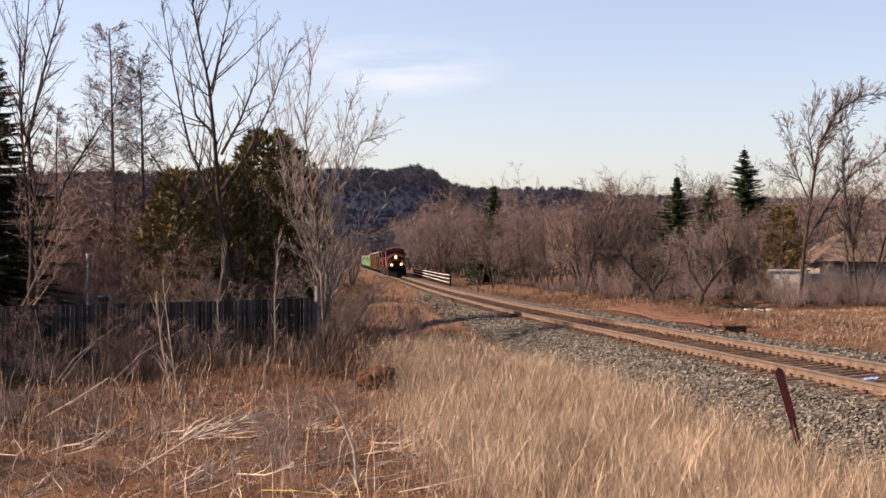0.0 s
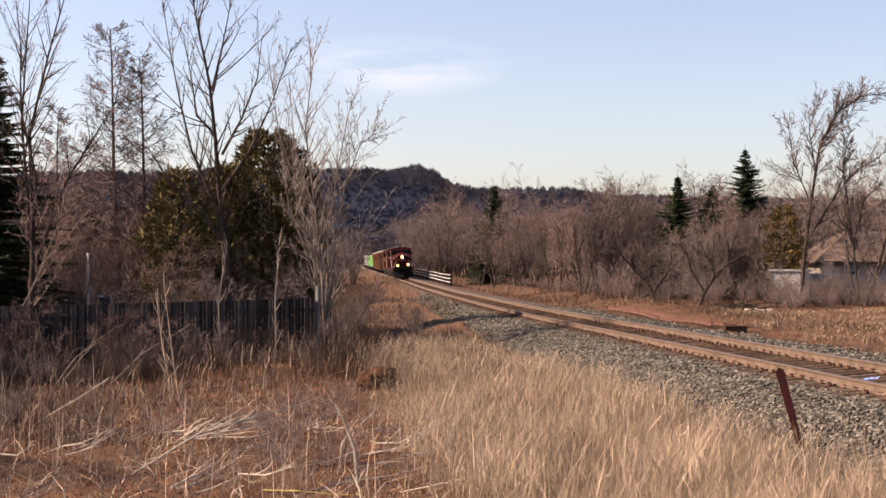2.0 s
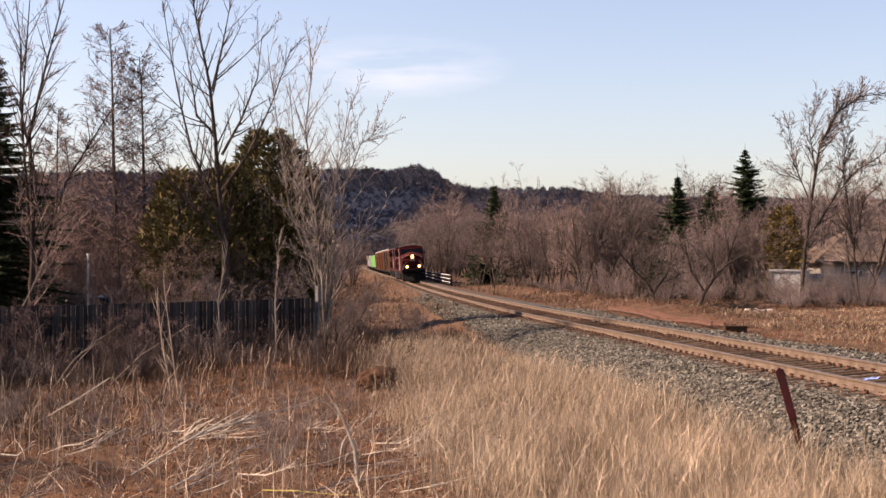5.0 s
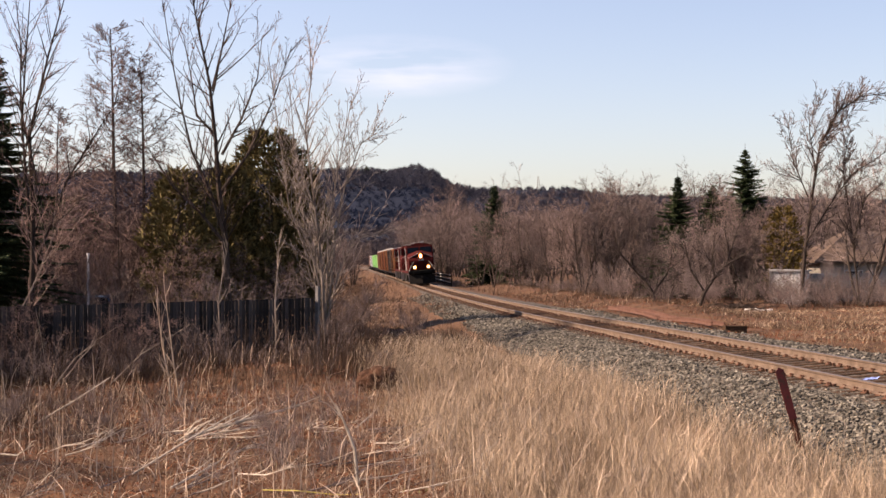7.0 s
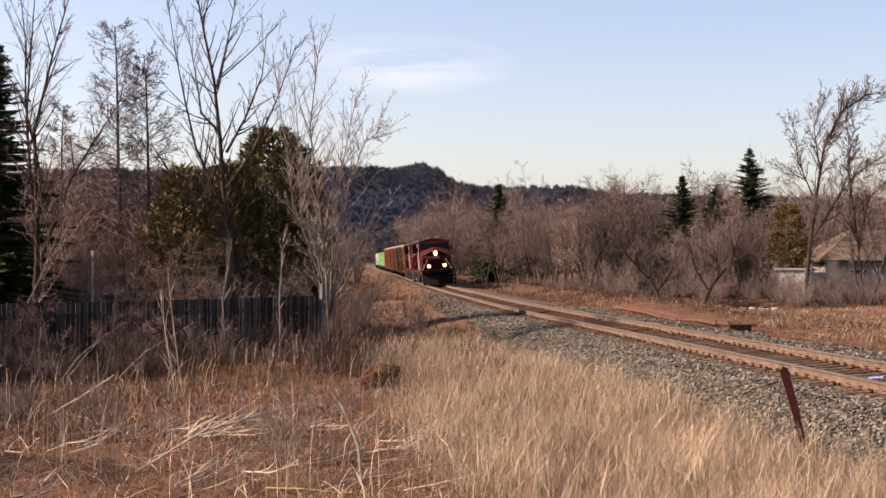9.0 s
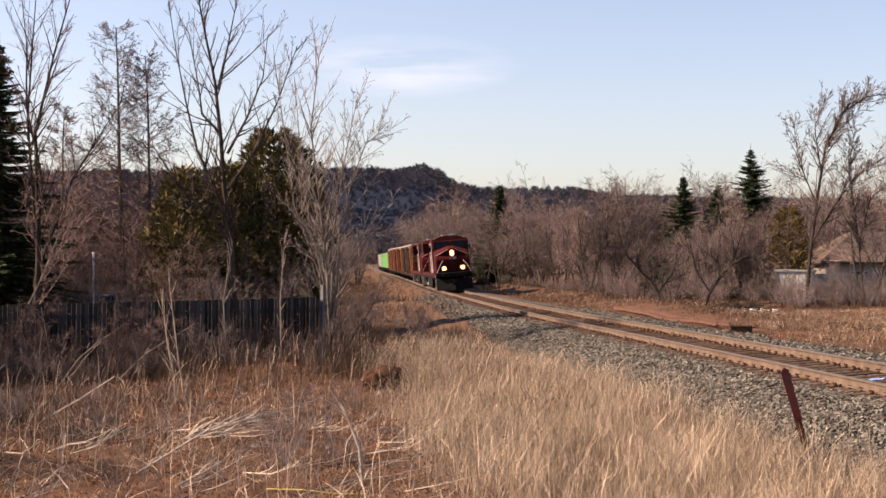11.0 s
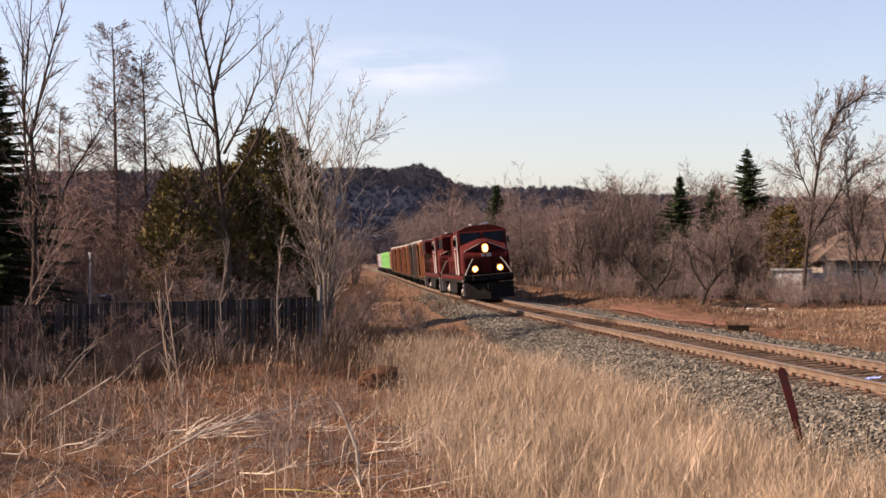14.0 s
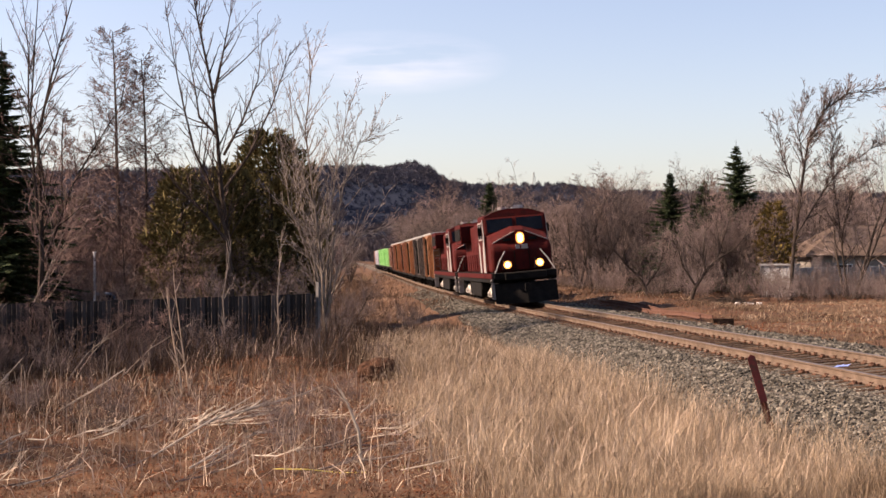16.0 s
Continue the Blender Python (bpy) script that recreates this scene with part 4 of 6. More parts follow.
for label, boxes in (("container wagon with an off-white and a brown container", [(-8.0, -1.9, M_BROWN), (1.8, 7.9, M_WHITEC)]),
                     ("container wagon with a bright lime green container", [(-6.4, 7.9, M_LIME)]),
                     ("container wagon with a bright lime green container", [(-6.4, 7.9, M_LIME)]),
                     ("container wagon with a bright lime green container", [(-6.4, 7.9, M_LIME)]),
                     ("container wagon with pale grey containers", [(-7.9, -1.8, M_GREYC), (-1.4, 4.7, M_GREYC)]),
                     ("container wagon with brown and grey containers", [(-7.9, -1.8, M_BROWN), (1.4, 7.5, M_GREYC)])):
    car = container_car("container_wagon", label, boxes)
    TRAIN.append((car, behind + 8.5, 13.8))
    behind += 18.4


# ---- buildings and fences ----
def fence_line(x0, y0, x1, y1, height):
    ob = thing("board_fence", pose(0, 0, 0), "dark weathered close-board fence behind dry weeds", "fence")
    v = Vector((x1 - x0, y1 - y0, 0))
    n = int(v.length / 0.155)
    yaw = math.degrees(math.atan2(v.y, v.x))
    rng = random.Random(3)
    bm = bevelled(-0.072, 0.072, -0.011, 0.011, -0.3, height, 0.004, 1)
    me = bpy.data.meshes.new("board")
    bm.to_mesh(me)
    bm.free()
    me.materials.append(M_FENCE)
    base = Vector((x0, y0, 0))
    z0, z1 = ground_z(x0, y0), ground_z(x1, y1)
    for i in range(n):
        p = base + v * ((i + 0.5) / n)
        b = new("board", me)
        b.parent = ob
        b.matrix_basis = pose(p.x, p.y, z0 + (z1 - z0) * (i + 0.5) / n + rng.uniform(-0.015, 0.015), 0, rng.uniform(-0.5, 0.5), yaw)
    for k, z in ((0, 0.35), (1, height - 0.35)):
        r = Soup()
        r.box(0, v.length, 0.02, 0.06, -0.05, 0.05)
        rail = part("fence_rail", r.data, M_FENCE, ob)
        rail.matrix_basis = pose(x0, y0, -1.05 + z, 0, 0, yaw)
    posts = int(v.length / 2.4) + 1
    for i in range(posts):
        p = base + v * (i / (posts - 1))
        q = Soup()
        q.box(-0.06, 0.06, 0.06, 0.18, -0.1, height - 0.03)
        po = part("fence_post", q.data, M_FENCE, ob)
        po.matrix_basis = pose(p.x, p.y, ground_z(p.x, p.y), 0, 0, yaw)
    end = Soup()
    end.box(-0.07, 0.07, -0.07, 0.07, -0.1, height + 0.42, 0.008)
    po = part("end_post", end.data, M_POSTG, ob, "grey weathered end post")
    po.matrix_basis = pose(x1 + 0.12, y1, ground_z(x1, y1), 0, 1.5, yaw)
    return ob


fence_line(-14.6, 36.0, -4.5, 49.0, 2.0)


def shed(x, y, yaw):
    ob = thing("metal_shed", pose(x, y, ground_z(x, y), 0, 0, yaw), "white corrugated metal shed half hidden by bare brush", "shed")
    part("wall", bevelled(0, 2.1, 0, 3.0, -0.1, 2.25, 0.02), M_SHED, ob)
    for k in range(9):
        r = Soup()
        r.box(0.08 + 0.225 * k, 0.16 + 0.225 * k, -0.03, 0.0, 0, 2.25)
        part("rib", r.data, M_SHED, ob)
    part("roof", extruded([(-0.1, 2.25), (2.2, 2.25), (2.2, 2.36), (-0.1, 2.4)], -0.12, 3.1, 0.02), M_GALV, ob)
    s = Soup()
    s.box(-0.06, 0.06, -0.09, -0.035, -0.1, 2.35)
    part("corner_post", s.data, M_POSTG, ob)
    return ob


shed(22.25, 96, -24)


def panel_fence(x0, x1, y, height, label, mat_, cap=None):
    ob = thing("panel_fence", pose(0, 0, 0), label, "fence")
    n = max(2, int((x1 - x0) / 2.0))
    for i in range(n):
        a, b = x0 + (x1 - x0) * i / n, x0 + (x1 - x0) * (i + 1) / n
        z = ground_z((a + b) / 2, y) - 0.1
        part("panel", bevelled(a + 0.05, b - 0.05, y, y + 0.06, z, z + height, 0.01, 1), mat_, ob)
        part("post", bevelled(a - 0.05, a + 0.05, y - 0.04, y + 0.1, z, z + height + 0.12, 0.01, 1), cap or mat_, ob)
    return ob


panel_fence(24.6, 36, 99, 2.1, "grey weathered panel fence behind bare brush", M_GALV, M_POSTG)
panel_fence(18.0, 26.5, 116, 1.7, "low tan wall panels behind the brush", M_WALL)


def house(x, y):
    ob = thing("house", pose(x, y, ground_z(x, y)), "low house with a brown shingle roof behind trees", "house")
    part("wall", bevelled(0, 14, 0, 9, -0.1, 2.8, 0.02), M_WALL, ob)
    bm = extruded([(-0.6, 2.75), (14.6, 2.75), (14.6, 2.95), (10.5, 5.5), (3.4, 5.5), (-0.6, 2.95)], -0.6, 9.6, 0.03)
    for v in bm.verts:  # hip the roof towards its ridge
        if v.co.z > 4:
            v.co.y = 4.5 + (v.co.y - 4.5) * 0.12
    roof = part("roof", bm, M_SHINGLE, ob, "brown asphalt shingles")
    for k in range(3):
        g = Soup()
        g.box(2 + 4 * k, 3.4 + 4 * k, -0.04, 0.02, 1.0, 2.1)
        w = part("window", g.data, M_GLASS, ob)
        f = Soup()
        for a, b, c, d in ((1.93, 3.47, 2.1, 2.18), (1.93, 3.47, 0.92, 1.0), (1.93, 2.0, 1.0, 2.1), (3.4, 3.47, 1.0, 2.1)):
            f.box(a + 4 * k, b + 4 * k, -0.06, 0.02, c, d)
        part("frame", f.data, M_WHITE, w)
    return ob


house(31.0, 116)


def guard_railing():
    """White-topped railing of the small bridge beyond the track."""
    ob = thing("bridge_railing", pose(0, 0, 0), "white-topped dark metal railing beside the track", "railing")
    a, b = Vector((0.95, 163, 0)), Vector((-5.5, 278, 0))
    n = 26
    for i in range(n + 1):
        p = a.lerp(b, i / n)
        z = ground_z(p.x, p.y)
        q = Soup()
        q.box(p.x - 0.07, p.x + 0.07, p.y - 0.07, p.y + 0.07, z - 0.1, 1.12 + float(track_z(p.y)))
        part("post", q.data, M_BLACK, ob)
    for z in (0.15, 0.58, 1.0):
        for w, mat_, nm in (((-0.14, 0.06), M_BLACK, "rail"), ((0.064, 0.105), M_WHITE, "rail_cap")):
            q = Soup()
            for i in range(n):
                p, r = a.lerp(b, i / n), a.lerp(b, (i + 1) / n)
                zp, zr = z + float(track_z(p.y)), z + float(track_z(r.y))
                q.add([(p.x - 0.16, p.y, zp + w[0]), (p.x - 0.08, p.y, zp + w[0]), (p.x - 0.08, p.y, zp + w[1]), (p.x - 0.16, p.y, zp + w[1]),
                       (r.x - 0.16, r.y, zr + w[0]), (r.x - 0.08, r.y, zr + w[0]), (r.x - 0.08, r.y, zr + w[1]), (r.x - 0.16, r.y, zr + w[1])],
                      [(0, 1, 2, 3), (7, 6, 5, 4), (0, 4, 5, 1), (1, 5, 6, 2), (2, 6, 7, 3), (3, 7, 4, 0)])
            part(nm, q.data, mat_, ob)
    return ob


guard_railing()


def parked_car(x, y, yaw, label):
    ob = thing("parked_car", pose(x, y, ground_z(x, y), 0, 0, yaw), label, "car", "parked cars")
    part("body", extruded([(-2.2, 0.35), (2.2, 0.35), (2.25, 0.7), (2.0, 0.85), (1.1, 0.95), (-1.9, 0.98), (-2.2, 0.8)], -0.88, 0.88, 0.08, 3), M_CARB, ob)
    part("cabin", extruded([(1.0, 0.93), (0.35, 1.45), (-1.2, 1.48), (-1.8, 0.95)], -0.74, 0.74, 0.08, 3), M_CARB, ob)
    for s in (-1, 1):
        for a, b in ((-1.45, -0.5), (-0.42, 0.55)):
            g = Soup()
            g.prism([(a, 0.99), (b + 0.1, 0.99), (b - 0.15, 1.38), (a + 0.12, 1.38)], s * 0.75 - 0.012, s * 0.75 + 0.012)
            part("side_window", g.data, M_GLASS, ob)
        for wx in (-1.35, 1.35):
            t = Soup()
            t.disc((wx, s * 0.8, 0.32), (0, 1, 0), 0.32, 0.2, 18)
            w = part("wheel", t.data, M_RUBBER, ob)
            r = Soup()
            r.disc((wx, s * 0.905, 0.32), (0, 1, 0), 0.2, 0.02, 12)
            part("rim", r.data, M_STEELB, w)
    g = Soup()
    g.add([(1.02, -0.62, 0.98), (1.02, 0.62, 0.98), (0.45, 0.58, 1.42), (0.45, -0.58, 1.42)], [(0, 1, 2, 3)])
    part("windshield", g.data, M_GLASS, ob)
    return ob


parked_car(-18.9, 60, 172, "blue-grey car parked behind the fence")
parked_car(-15.6, 61.5, 172, "blue-grey car parked under the trees")

# ---- the hills ----
RIDGE = [(-1500, 304), (-300, 312), (0, 310), (290, 308), (560, 305), (610, 304), (645, 303), (690, 305), (712, 302), (735, 298), (765, 306), (800, 331), (840, 338), (930, 337),
         (1000, 338), (1100, 352), (1568, 358), (3000, 362)]


def hill_z(x, y, crest=1600.0, foot=620.0):
    """A steep-faced bluff over gentler wooded slopes."""
    px = 784 + x / y * 2500
    top = 2.1 + (471 - np.interp(px, *np.array(RIDGE, float).T)) / 2500 * crest
    u = np.clip((y - foot) / (crest - foot), 0, 1.25)
    fall = np.clip((y - crest) / 500, 0, 1)
    rise = np.interp(u, [0, 0.25, 0.55, 0.8, 0.9, 1.0, 1.25], [0, 0.16, 0.34, 0.55, 0.80, 1.0, 1.0])
    gully = 7 * wob(x, y, 75, 2) + 4 * wob(x, y, 28, 5)
    return -6 + (top + 6) * rise - fall * 25 + gully * np.clip(u * 2.5, 0, 1) * np.clip((1.0 - u) * 4, 0, 1)


hx, hy = np.meshgrid(np.linspace(-1500, 1500, 260), np.concatenate([np.linspace(620, 1600, 60), np.linspace(1650, 2100, 6)]))
tagged(grid_mesh("hillside", hx, hy, hill_z(hx, hy), M_HILL), "wooded hill ridge in the distance, tinted blue for haze", "hill", kind="structure")


def far_crowns(name, pts, mat_, label, seed, q=34):
    """Leafless crowns far off, each a fan of fine twigs filling a rounded outline."""
    r = np.random.default_rng(seed)
    n = len(pts)
    p = np.array(pts, float)
    a, e = r.uniform(0, 2 * np.pi, (n, q)), np.arcsin(r.uniform(-0.15, 1.0, (n, q)))
    d = np.stack([np.cos(a) * np.cos(e), np.sin(a) * np.cos(e), np.sin(e)], -1)
    c = p[:, None, :3] + np.array([0, 0, 0.30]) * p[:, None, 4:5]
    size = np.stack([p[:, 3], p[:, 3], p[:, 4] * 0.70], -1)[:, None]
    s0, s1 = c + d * size * r.uniform(0.0, 0.5, (n, q, 1)), c + d * size * r.uniform(0.75, 1.12, (n, q, 1))
    b = r.uniform(0, 2 * np.pi, (n, q))
    side = np.stack([np.cos(b), np.zeros_like(b), np.sin(b)], -1) * r.uniform(0.05, 0.13, (n, q, 1)) * p[:, None, 3:4]
    v = np.stack([s0 - side, s0 + side, s1], 2).reshape(-1, 3)
    return tagged(part(name, (v.tolist(), np.arange(n * q * 3).reshape(-1, 3).tolist()), mat_, None), label, "woods", kind="stuff")


def hill_spots(n, y0, y1, lo, hi, seed, keep):
    r = np.random.default_rng(seed)
    y = r.uniform(y0, y1, n)
    x = r.uniform(-0.30, 0.36, n) * y
    k = r.random(n) < keep(x, y)
    x, y = x[k], y[k]
    w = r.uniform(lo, hi, len(x))
    return np.stack([x, y, hill_z(x, y) - 1.0, w, w * r.uniform(1.5, 2.1, len(x))], -1)


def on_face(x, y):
    """The steep face under the bluff, whose shade is put into the woods' colour."""
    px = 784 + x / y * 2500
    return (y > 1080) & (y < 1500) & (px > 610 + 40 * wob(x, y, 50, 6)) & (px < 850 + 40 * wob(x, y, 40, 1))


far_crowns("hill_woods", hill_spots(8500, 1480, 1640, 2.4, 5.0, 4, lambda x, y: np.clip(0.6 + 0.7 * wob(x, y, 40, 4), 0.15, 1)), M_FARTWIG, "bare grey woods along the distant ridge, tinted blue for haze", 1)
far_crowns("hill_woods", hill_spots(9000, 1060, 1500, 2.2, 4.0, 5, lambda x, y: on_face(x, y) * 0.9), M_FARSHADE, "woods on the distant hill's steep face, coloured dark for its shade", 2, 24)
far_crowns("hill_woods", hill_spots(10000, 660, 1480, 2.4, 4.6, 6, lambda x, y: ~on_face(x, y) * np.clip(0.7 + 0.6 * wob(x, y, 60, 3), 0.2, 1)), M_FARBROWN, "bare brown woods on the lower slopes", 3)
for fx, fk in ((-86, 9), (-84, 6), (58, 5)):
    cedar("far_pine", 300 + fx, fk, fk * 0.3, pose(fx, 1585, float(hill_z(fx, 1585))), "small dark pine on the distant ridge", sprays=200, size=1.2, cone=True)

# lattice mast on the skyline
mast = thing("lattice_mast", pose(107.0, 1590, float(hill_z(107, 1590))), "thin grey lattice mast on the distant ridge", "mast")
ms = Soup()
for a in range(3):
    q = 2 * math.pi * a / 3
    ms.tube([(3.0 * math.cos(q), 3.0 * math.sin(q), -2), (0.5 * math.cos(q), 0.5 * math.sin(q), 17)], [0.35, 0.25], 4)
for k in range(8):
    z = 2 * k
    r = 3.0 - 2.5 * z / 17
    ring = [(r * math.cos(2 * math.pi * a / 3), r * math.sin(2 * math.pi * a / 3), z) for a in range(4)]
    ms.tube(ring, [0.18] * 4, 3)
part("lattice", ms.data, M_GALV, mast)

# ---- woods ----
rng = random.Random(11)
WOOD = [bare_tree("bare_tree", 20 + i, 10.0, MOP, pose(0, 400, -60), "bare brown tree in the woods beyond the track", stems=(2, 3, 4, 3)[i], radius=0.13, tops=3,
                  spread=0.34, twig=(M_TWIGR if i % 2 else M_TWIG), group="woods") for i in range(4)]
ROUND = dict(MOP, kids=[13, 11, 12, 6], start=[0.22, 0.2, 0.12], angle=[(24, 62), (28, 62), (28, 66)], ratio=[0.5, 0.52, 0.62], thin=0.36, wander=0.15,
             rise=[0.03, 0.08, 0.06, 0.0], tip=0.011, shape=lambda u: 1.15 - 0.5 * u)
CROWN = [bare_tree("bare_tree", 24 + i, 10.0, ROUND, pose(0, 400, -60), "round-crowned bare tree with reddish twigs beyond the track", stems=(3, 4, 2)[i], radius=0.17, tops=3,
                   spread=0.30, twig=(M_TWIGR, M_TWIG, M_TWIGR)[i], group="woods") for i in range(3)]
DARKW = [bare_tree("bare_tree", 50 + i, 9.0, MOP, pose(0, 400, -60), "bare dark brown tree in the thicket behind the fence", stems=3 + i, radius=0.10, tops=3,
                   spread=0.36, twig=M_TWIGD, group="thicket") for i in range(2)]
THICK = [bare_tree("bare_shrub", 40 + i, 3.2, BUSH, pose(0, 400, -60), "leafless brown shrub in dry grass", stems=6, radius=0.03, tops=3, spread=0.55,
                   twig=(M_TWIGR if i % 2 else M_TWIG), category="shrub", group="shrubs") for i in range(3)]
USED = set()


def plant(kind, x, y, scale, label="", sink=0.0):
    """Sets out one tree or shrub of a kind; the first use places the model itself."""
    src = kind[rng.randrange(len(kind))]
    m = pose(x, y, ground_z(x, y) - sink, 0, 0, rng.uniform(0, 360)) @ Matrix.Diagonal((scale * rng.uniform(0.9, 1.1), scale * rng.uniform(0.9, 1.1), scale, 1))
    if src.name in USED:
        ob = copy_thing(src, m)
    else:
        USED.add(src.name)
        src.matrix_basis = m
        ob = src
    if label:
        tagged(ob, label)
    return ob


# beyond the track, far bend
for i in range(30):
    y = rng.uniform(262, 320)
    plant(WOOD, float(track_x(y)) + rng.uniform(9, 40), y, rng.uniform(0.78, 1.12))
# the row beside the track
for i in range(26):
    y = rng.uniform(126, 165)
    plant(WOOD if i % 2 else CROWN, float(track_x(y)) + rng.uniform(10, 40), y, rng.uniform(0.6, 0.92))
for x, y, k in ((5.4, 150, 0.72), (7.2, 156, 0.8), (6.0, 160, 0.86), (8.6, 163, 0.95), (4.4, 164, 0.8), (13.0, 118, 1.06), (14.8, 120, 0.98), (11.7, 119, 0.95), (19.6, 106, 0.7), (22.2, 105, 0.74), (24.4, 107, 0.66), (20.9, 108, 0.72), (10.6, 128, 0.9), (17.2, 120, 0.86), (11.4, 150, 0.95), (10.2, 160, 1.05), (9.5, 178, 1.2), (15.4, 112, 0.66), (18.6, 108, 0.6), (27.2, 112, 0.7), (13.2, 190, 1.25)):
    plant(CROWN, x, y, k)
for i in range(8):
    plant(WOOD, rng.uniform(26, 52), rng.uniform(132, 165), rng.uniform(0.6, 0.95))
for i in range(18):
    y = rng.uniform(126, 150)
    plant(CROWN if i % 2 else WOOD, y * (0.135 + 0.19 * (i + rng.random()) / 18), y, rng.uniform(0.85, 1.08))
for x, y, k in ((21.0, 109, 0.86), (23.4, 110, 0.9), (19.0, 110, 0.84), (25.6, 109, 0.8)):
    plant(CROWN, x, y, k)
# the high woods in the bend, far off
for i in range(34):
    y = rng.uniform(300, 470)
    plant(CROWN if i % 3 else WOOD, float(track_x(y)) + rng.uniform(9, 48), y, rng.uniform(1.5, 2.05))
for i in range(30):
    y = rng.uniform(92, 118)
    plant(THICK, float(track_x(y)) + rng.uniform(9, 26), y, rng.uniform(0.5, 1.1))
for i in range(16):
    plant(THICK, rng.uniform(19.5, 34), rng.uniform(80, 94), rng.uniform(0.5, 0.95))
for i in range(16):
    plant(THICK, rng.uniform(24.0, 33), rng.uniform(88, 97), rng.uniform(0.6, 1.0))
for i in range(14):
    plant(THICK, rng.uniform(14, 26), rng.uniform(104, 114), rng.uniform(0.6, 1.0))
for i in range(4):
    plant(THICK, rng.uniform(22, 25), rng.uniform(92.5, 94.8), rng.uniform(0.6, 0.85))
for i in range(6):
    plant(WOOD, rng.uniform(15, 27), rng.uniform(103, 112), rng.uniform(0.45, 0.62))
for i in range(44):
    y = rng.uniform(88, 178)
    plant(THICK, float(track_x(y)) + rng.uniform(6.8, 15), y, rng.uniform(0.28, 0.7))
for i in range(10):
    y = rng.uniform(300, 420)
    plant(WOOD, float(track_x(y)) + rng.uniform(8, 32), y, rng.uniform(1.0, 1.35))
for i in range(16):
    y = rng.uniform(180, 340)
    plant(WOOD, float(track_x(y)) - rng.uniform(6.5, 17), y, rng.uniform(0.5, 0.85), "bare grey-brown tree beside the far line")
# far banks
for i in range(24):
    y = rng.uniform(150, 420)
    plant(WOOD, float(track_x(y)) - rng.uniform(8, 40), y, rng.uniform(0.6, 1.0), "bare grey-brown tree beside the far line")
for i in range(10):
    plant(WOOD, rng.uniform(-50, -16), rng.uniform(85, 130), rng.uniform(0.6, 0.85), "bare grey-brown tree behind the fence")
for i in range(64):
    y = rng.uniform(54, 125)
    plant(THICK, float(track_x(y)) - rng.uniform(4.6, 12.5), y, rng.uniform(0.16, 0.5), "low tangle of dry brown brush on the bank")
# thicket behind the fence
for i in range(34):
    y = rng.uniform(56, 88)
    plant(DARKW, rng.uniform(-0.36 * y, -0.09 * y), y, rng.uniform(0.5, 0.82))
for i in range(18):
    y = rng.uniform(50, 70)
    plant(THICK, rng.uniform(-0.33 * y, -0.075 * y), y, rng.uniform(0.7, 1.4), "leafless brown shrub behind the fence")
for i in range(30):
    u = rng.random()
    y = 35.2 + 12.0 * u
    plant(THICK, -13.6 + 9.4 * u + rng.uniform(0.0, 1.2), y - rng.uniform(0.6, 2.2), rng.uniform(0.25, 0.55), "low leafless brown weeds before the fence")


for i in range(12):
    u = rng.random()
    plant(DARKW, -14.4 + 8.5 * u, 34.0 + 11.5 * u - rng.uniform(0.0, 1.5), rng.uniform(0.22, 0.42), "thin bare dark sapling before the fence")
for i in range(9):
    y = 21 + 2.7 * i + rng.uniform(-0.8, 0.8)
    plant(DARKW, -0.33 * y - rng.uniform(2.0, 6.0), y, rng.uniform(0.6, 0.95), "bare dark tree at the edge of the clearing")
for i in range(46):
    y = rng.uniform(20.5, 42)
    plant(THICK, rng.uniform(-0.33 * y, min(-0.02 * y, -1.0)), y, rng.uniform(0.12, 0.34), "low tangle of dry brown weed stems")
# taller crowns over the row, brush round the shed, darker crowns behind the fence
for x, y, k in ((12.6, 126, 0.84), (14.6, 123, 0.86), (16.9, 127, 0.9), (11.2, 138, 0.8), (15.6, 121, 0.82), (18.6, 131, 0.86), (28.5, 118, 0.9), (31, 121, 0.95)):
    plant(WOOD, x, y, k)
for x, y, k in ((21.9, 88.5, 0.85), (21.4, 86.0, 0.62), (22.8, 88.0, 1.0), (23.7, 87.0, 0.8)):
    plant(THICK, x, y, k)
for i in range(16):
    y = rng.uniform(60, 84)
    plant(DARKW, rng.uniform(-0.34 * y, -0.14 * y), y, rng.uniform(0.8, 1.02))
for x, y, k in ((-18.4, 64, 0.82), (-16.6, 66, 0.78), (-14.4, 64, 0.74), (-13.0, 68, 0.8), (-19.0, 69, 0.9)):
    plant(DARKW, x, y, k)
bare_tree("larch_tree", 61, 14.8, LARCH, at(-16.1, 69), "tall leafless larch with short level twigs", radius=0.17, twig=M_TWIGD, tops=3, group="larches")
bare_tree("larch_tree", 62, 13.4, LARCH, at(-14.5, 70), "slender leafless larch with short level twigs", radius=0.15, twig=M_TWIGD, tops=3, group="larches")
bare_tree("larch_tree", 63, 10.4, LARCH, at(-17.9, 66), "small leafless larch beside taller ones", radius=0.11, twig=M_TWIGD, tops=3, group="larches")
OPEN2 = dict(OPEN, kids=[11, 6, 3, 2], start=[0.25, 0.12, 0.15], wander=0.06, tip=0.0072, rise=[0.03, 0.07, 0.03, 0.0], ratio=[0.6, 0.34, 0.5], angle=[(20, 46), (26, 52), (28, 56)])
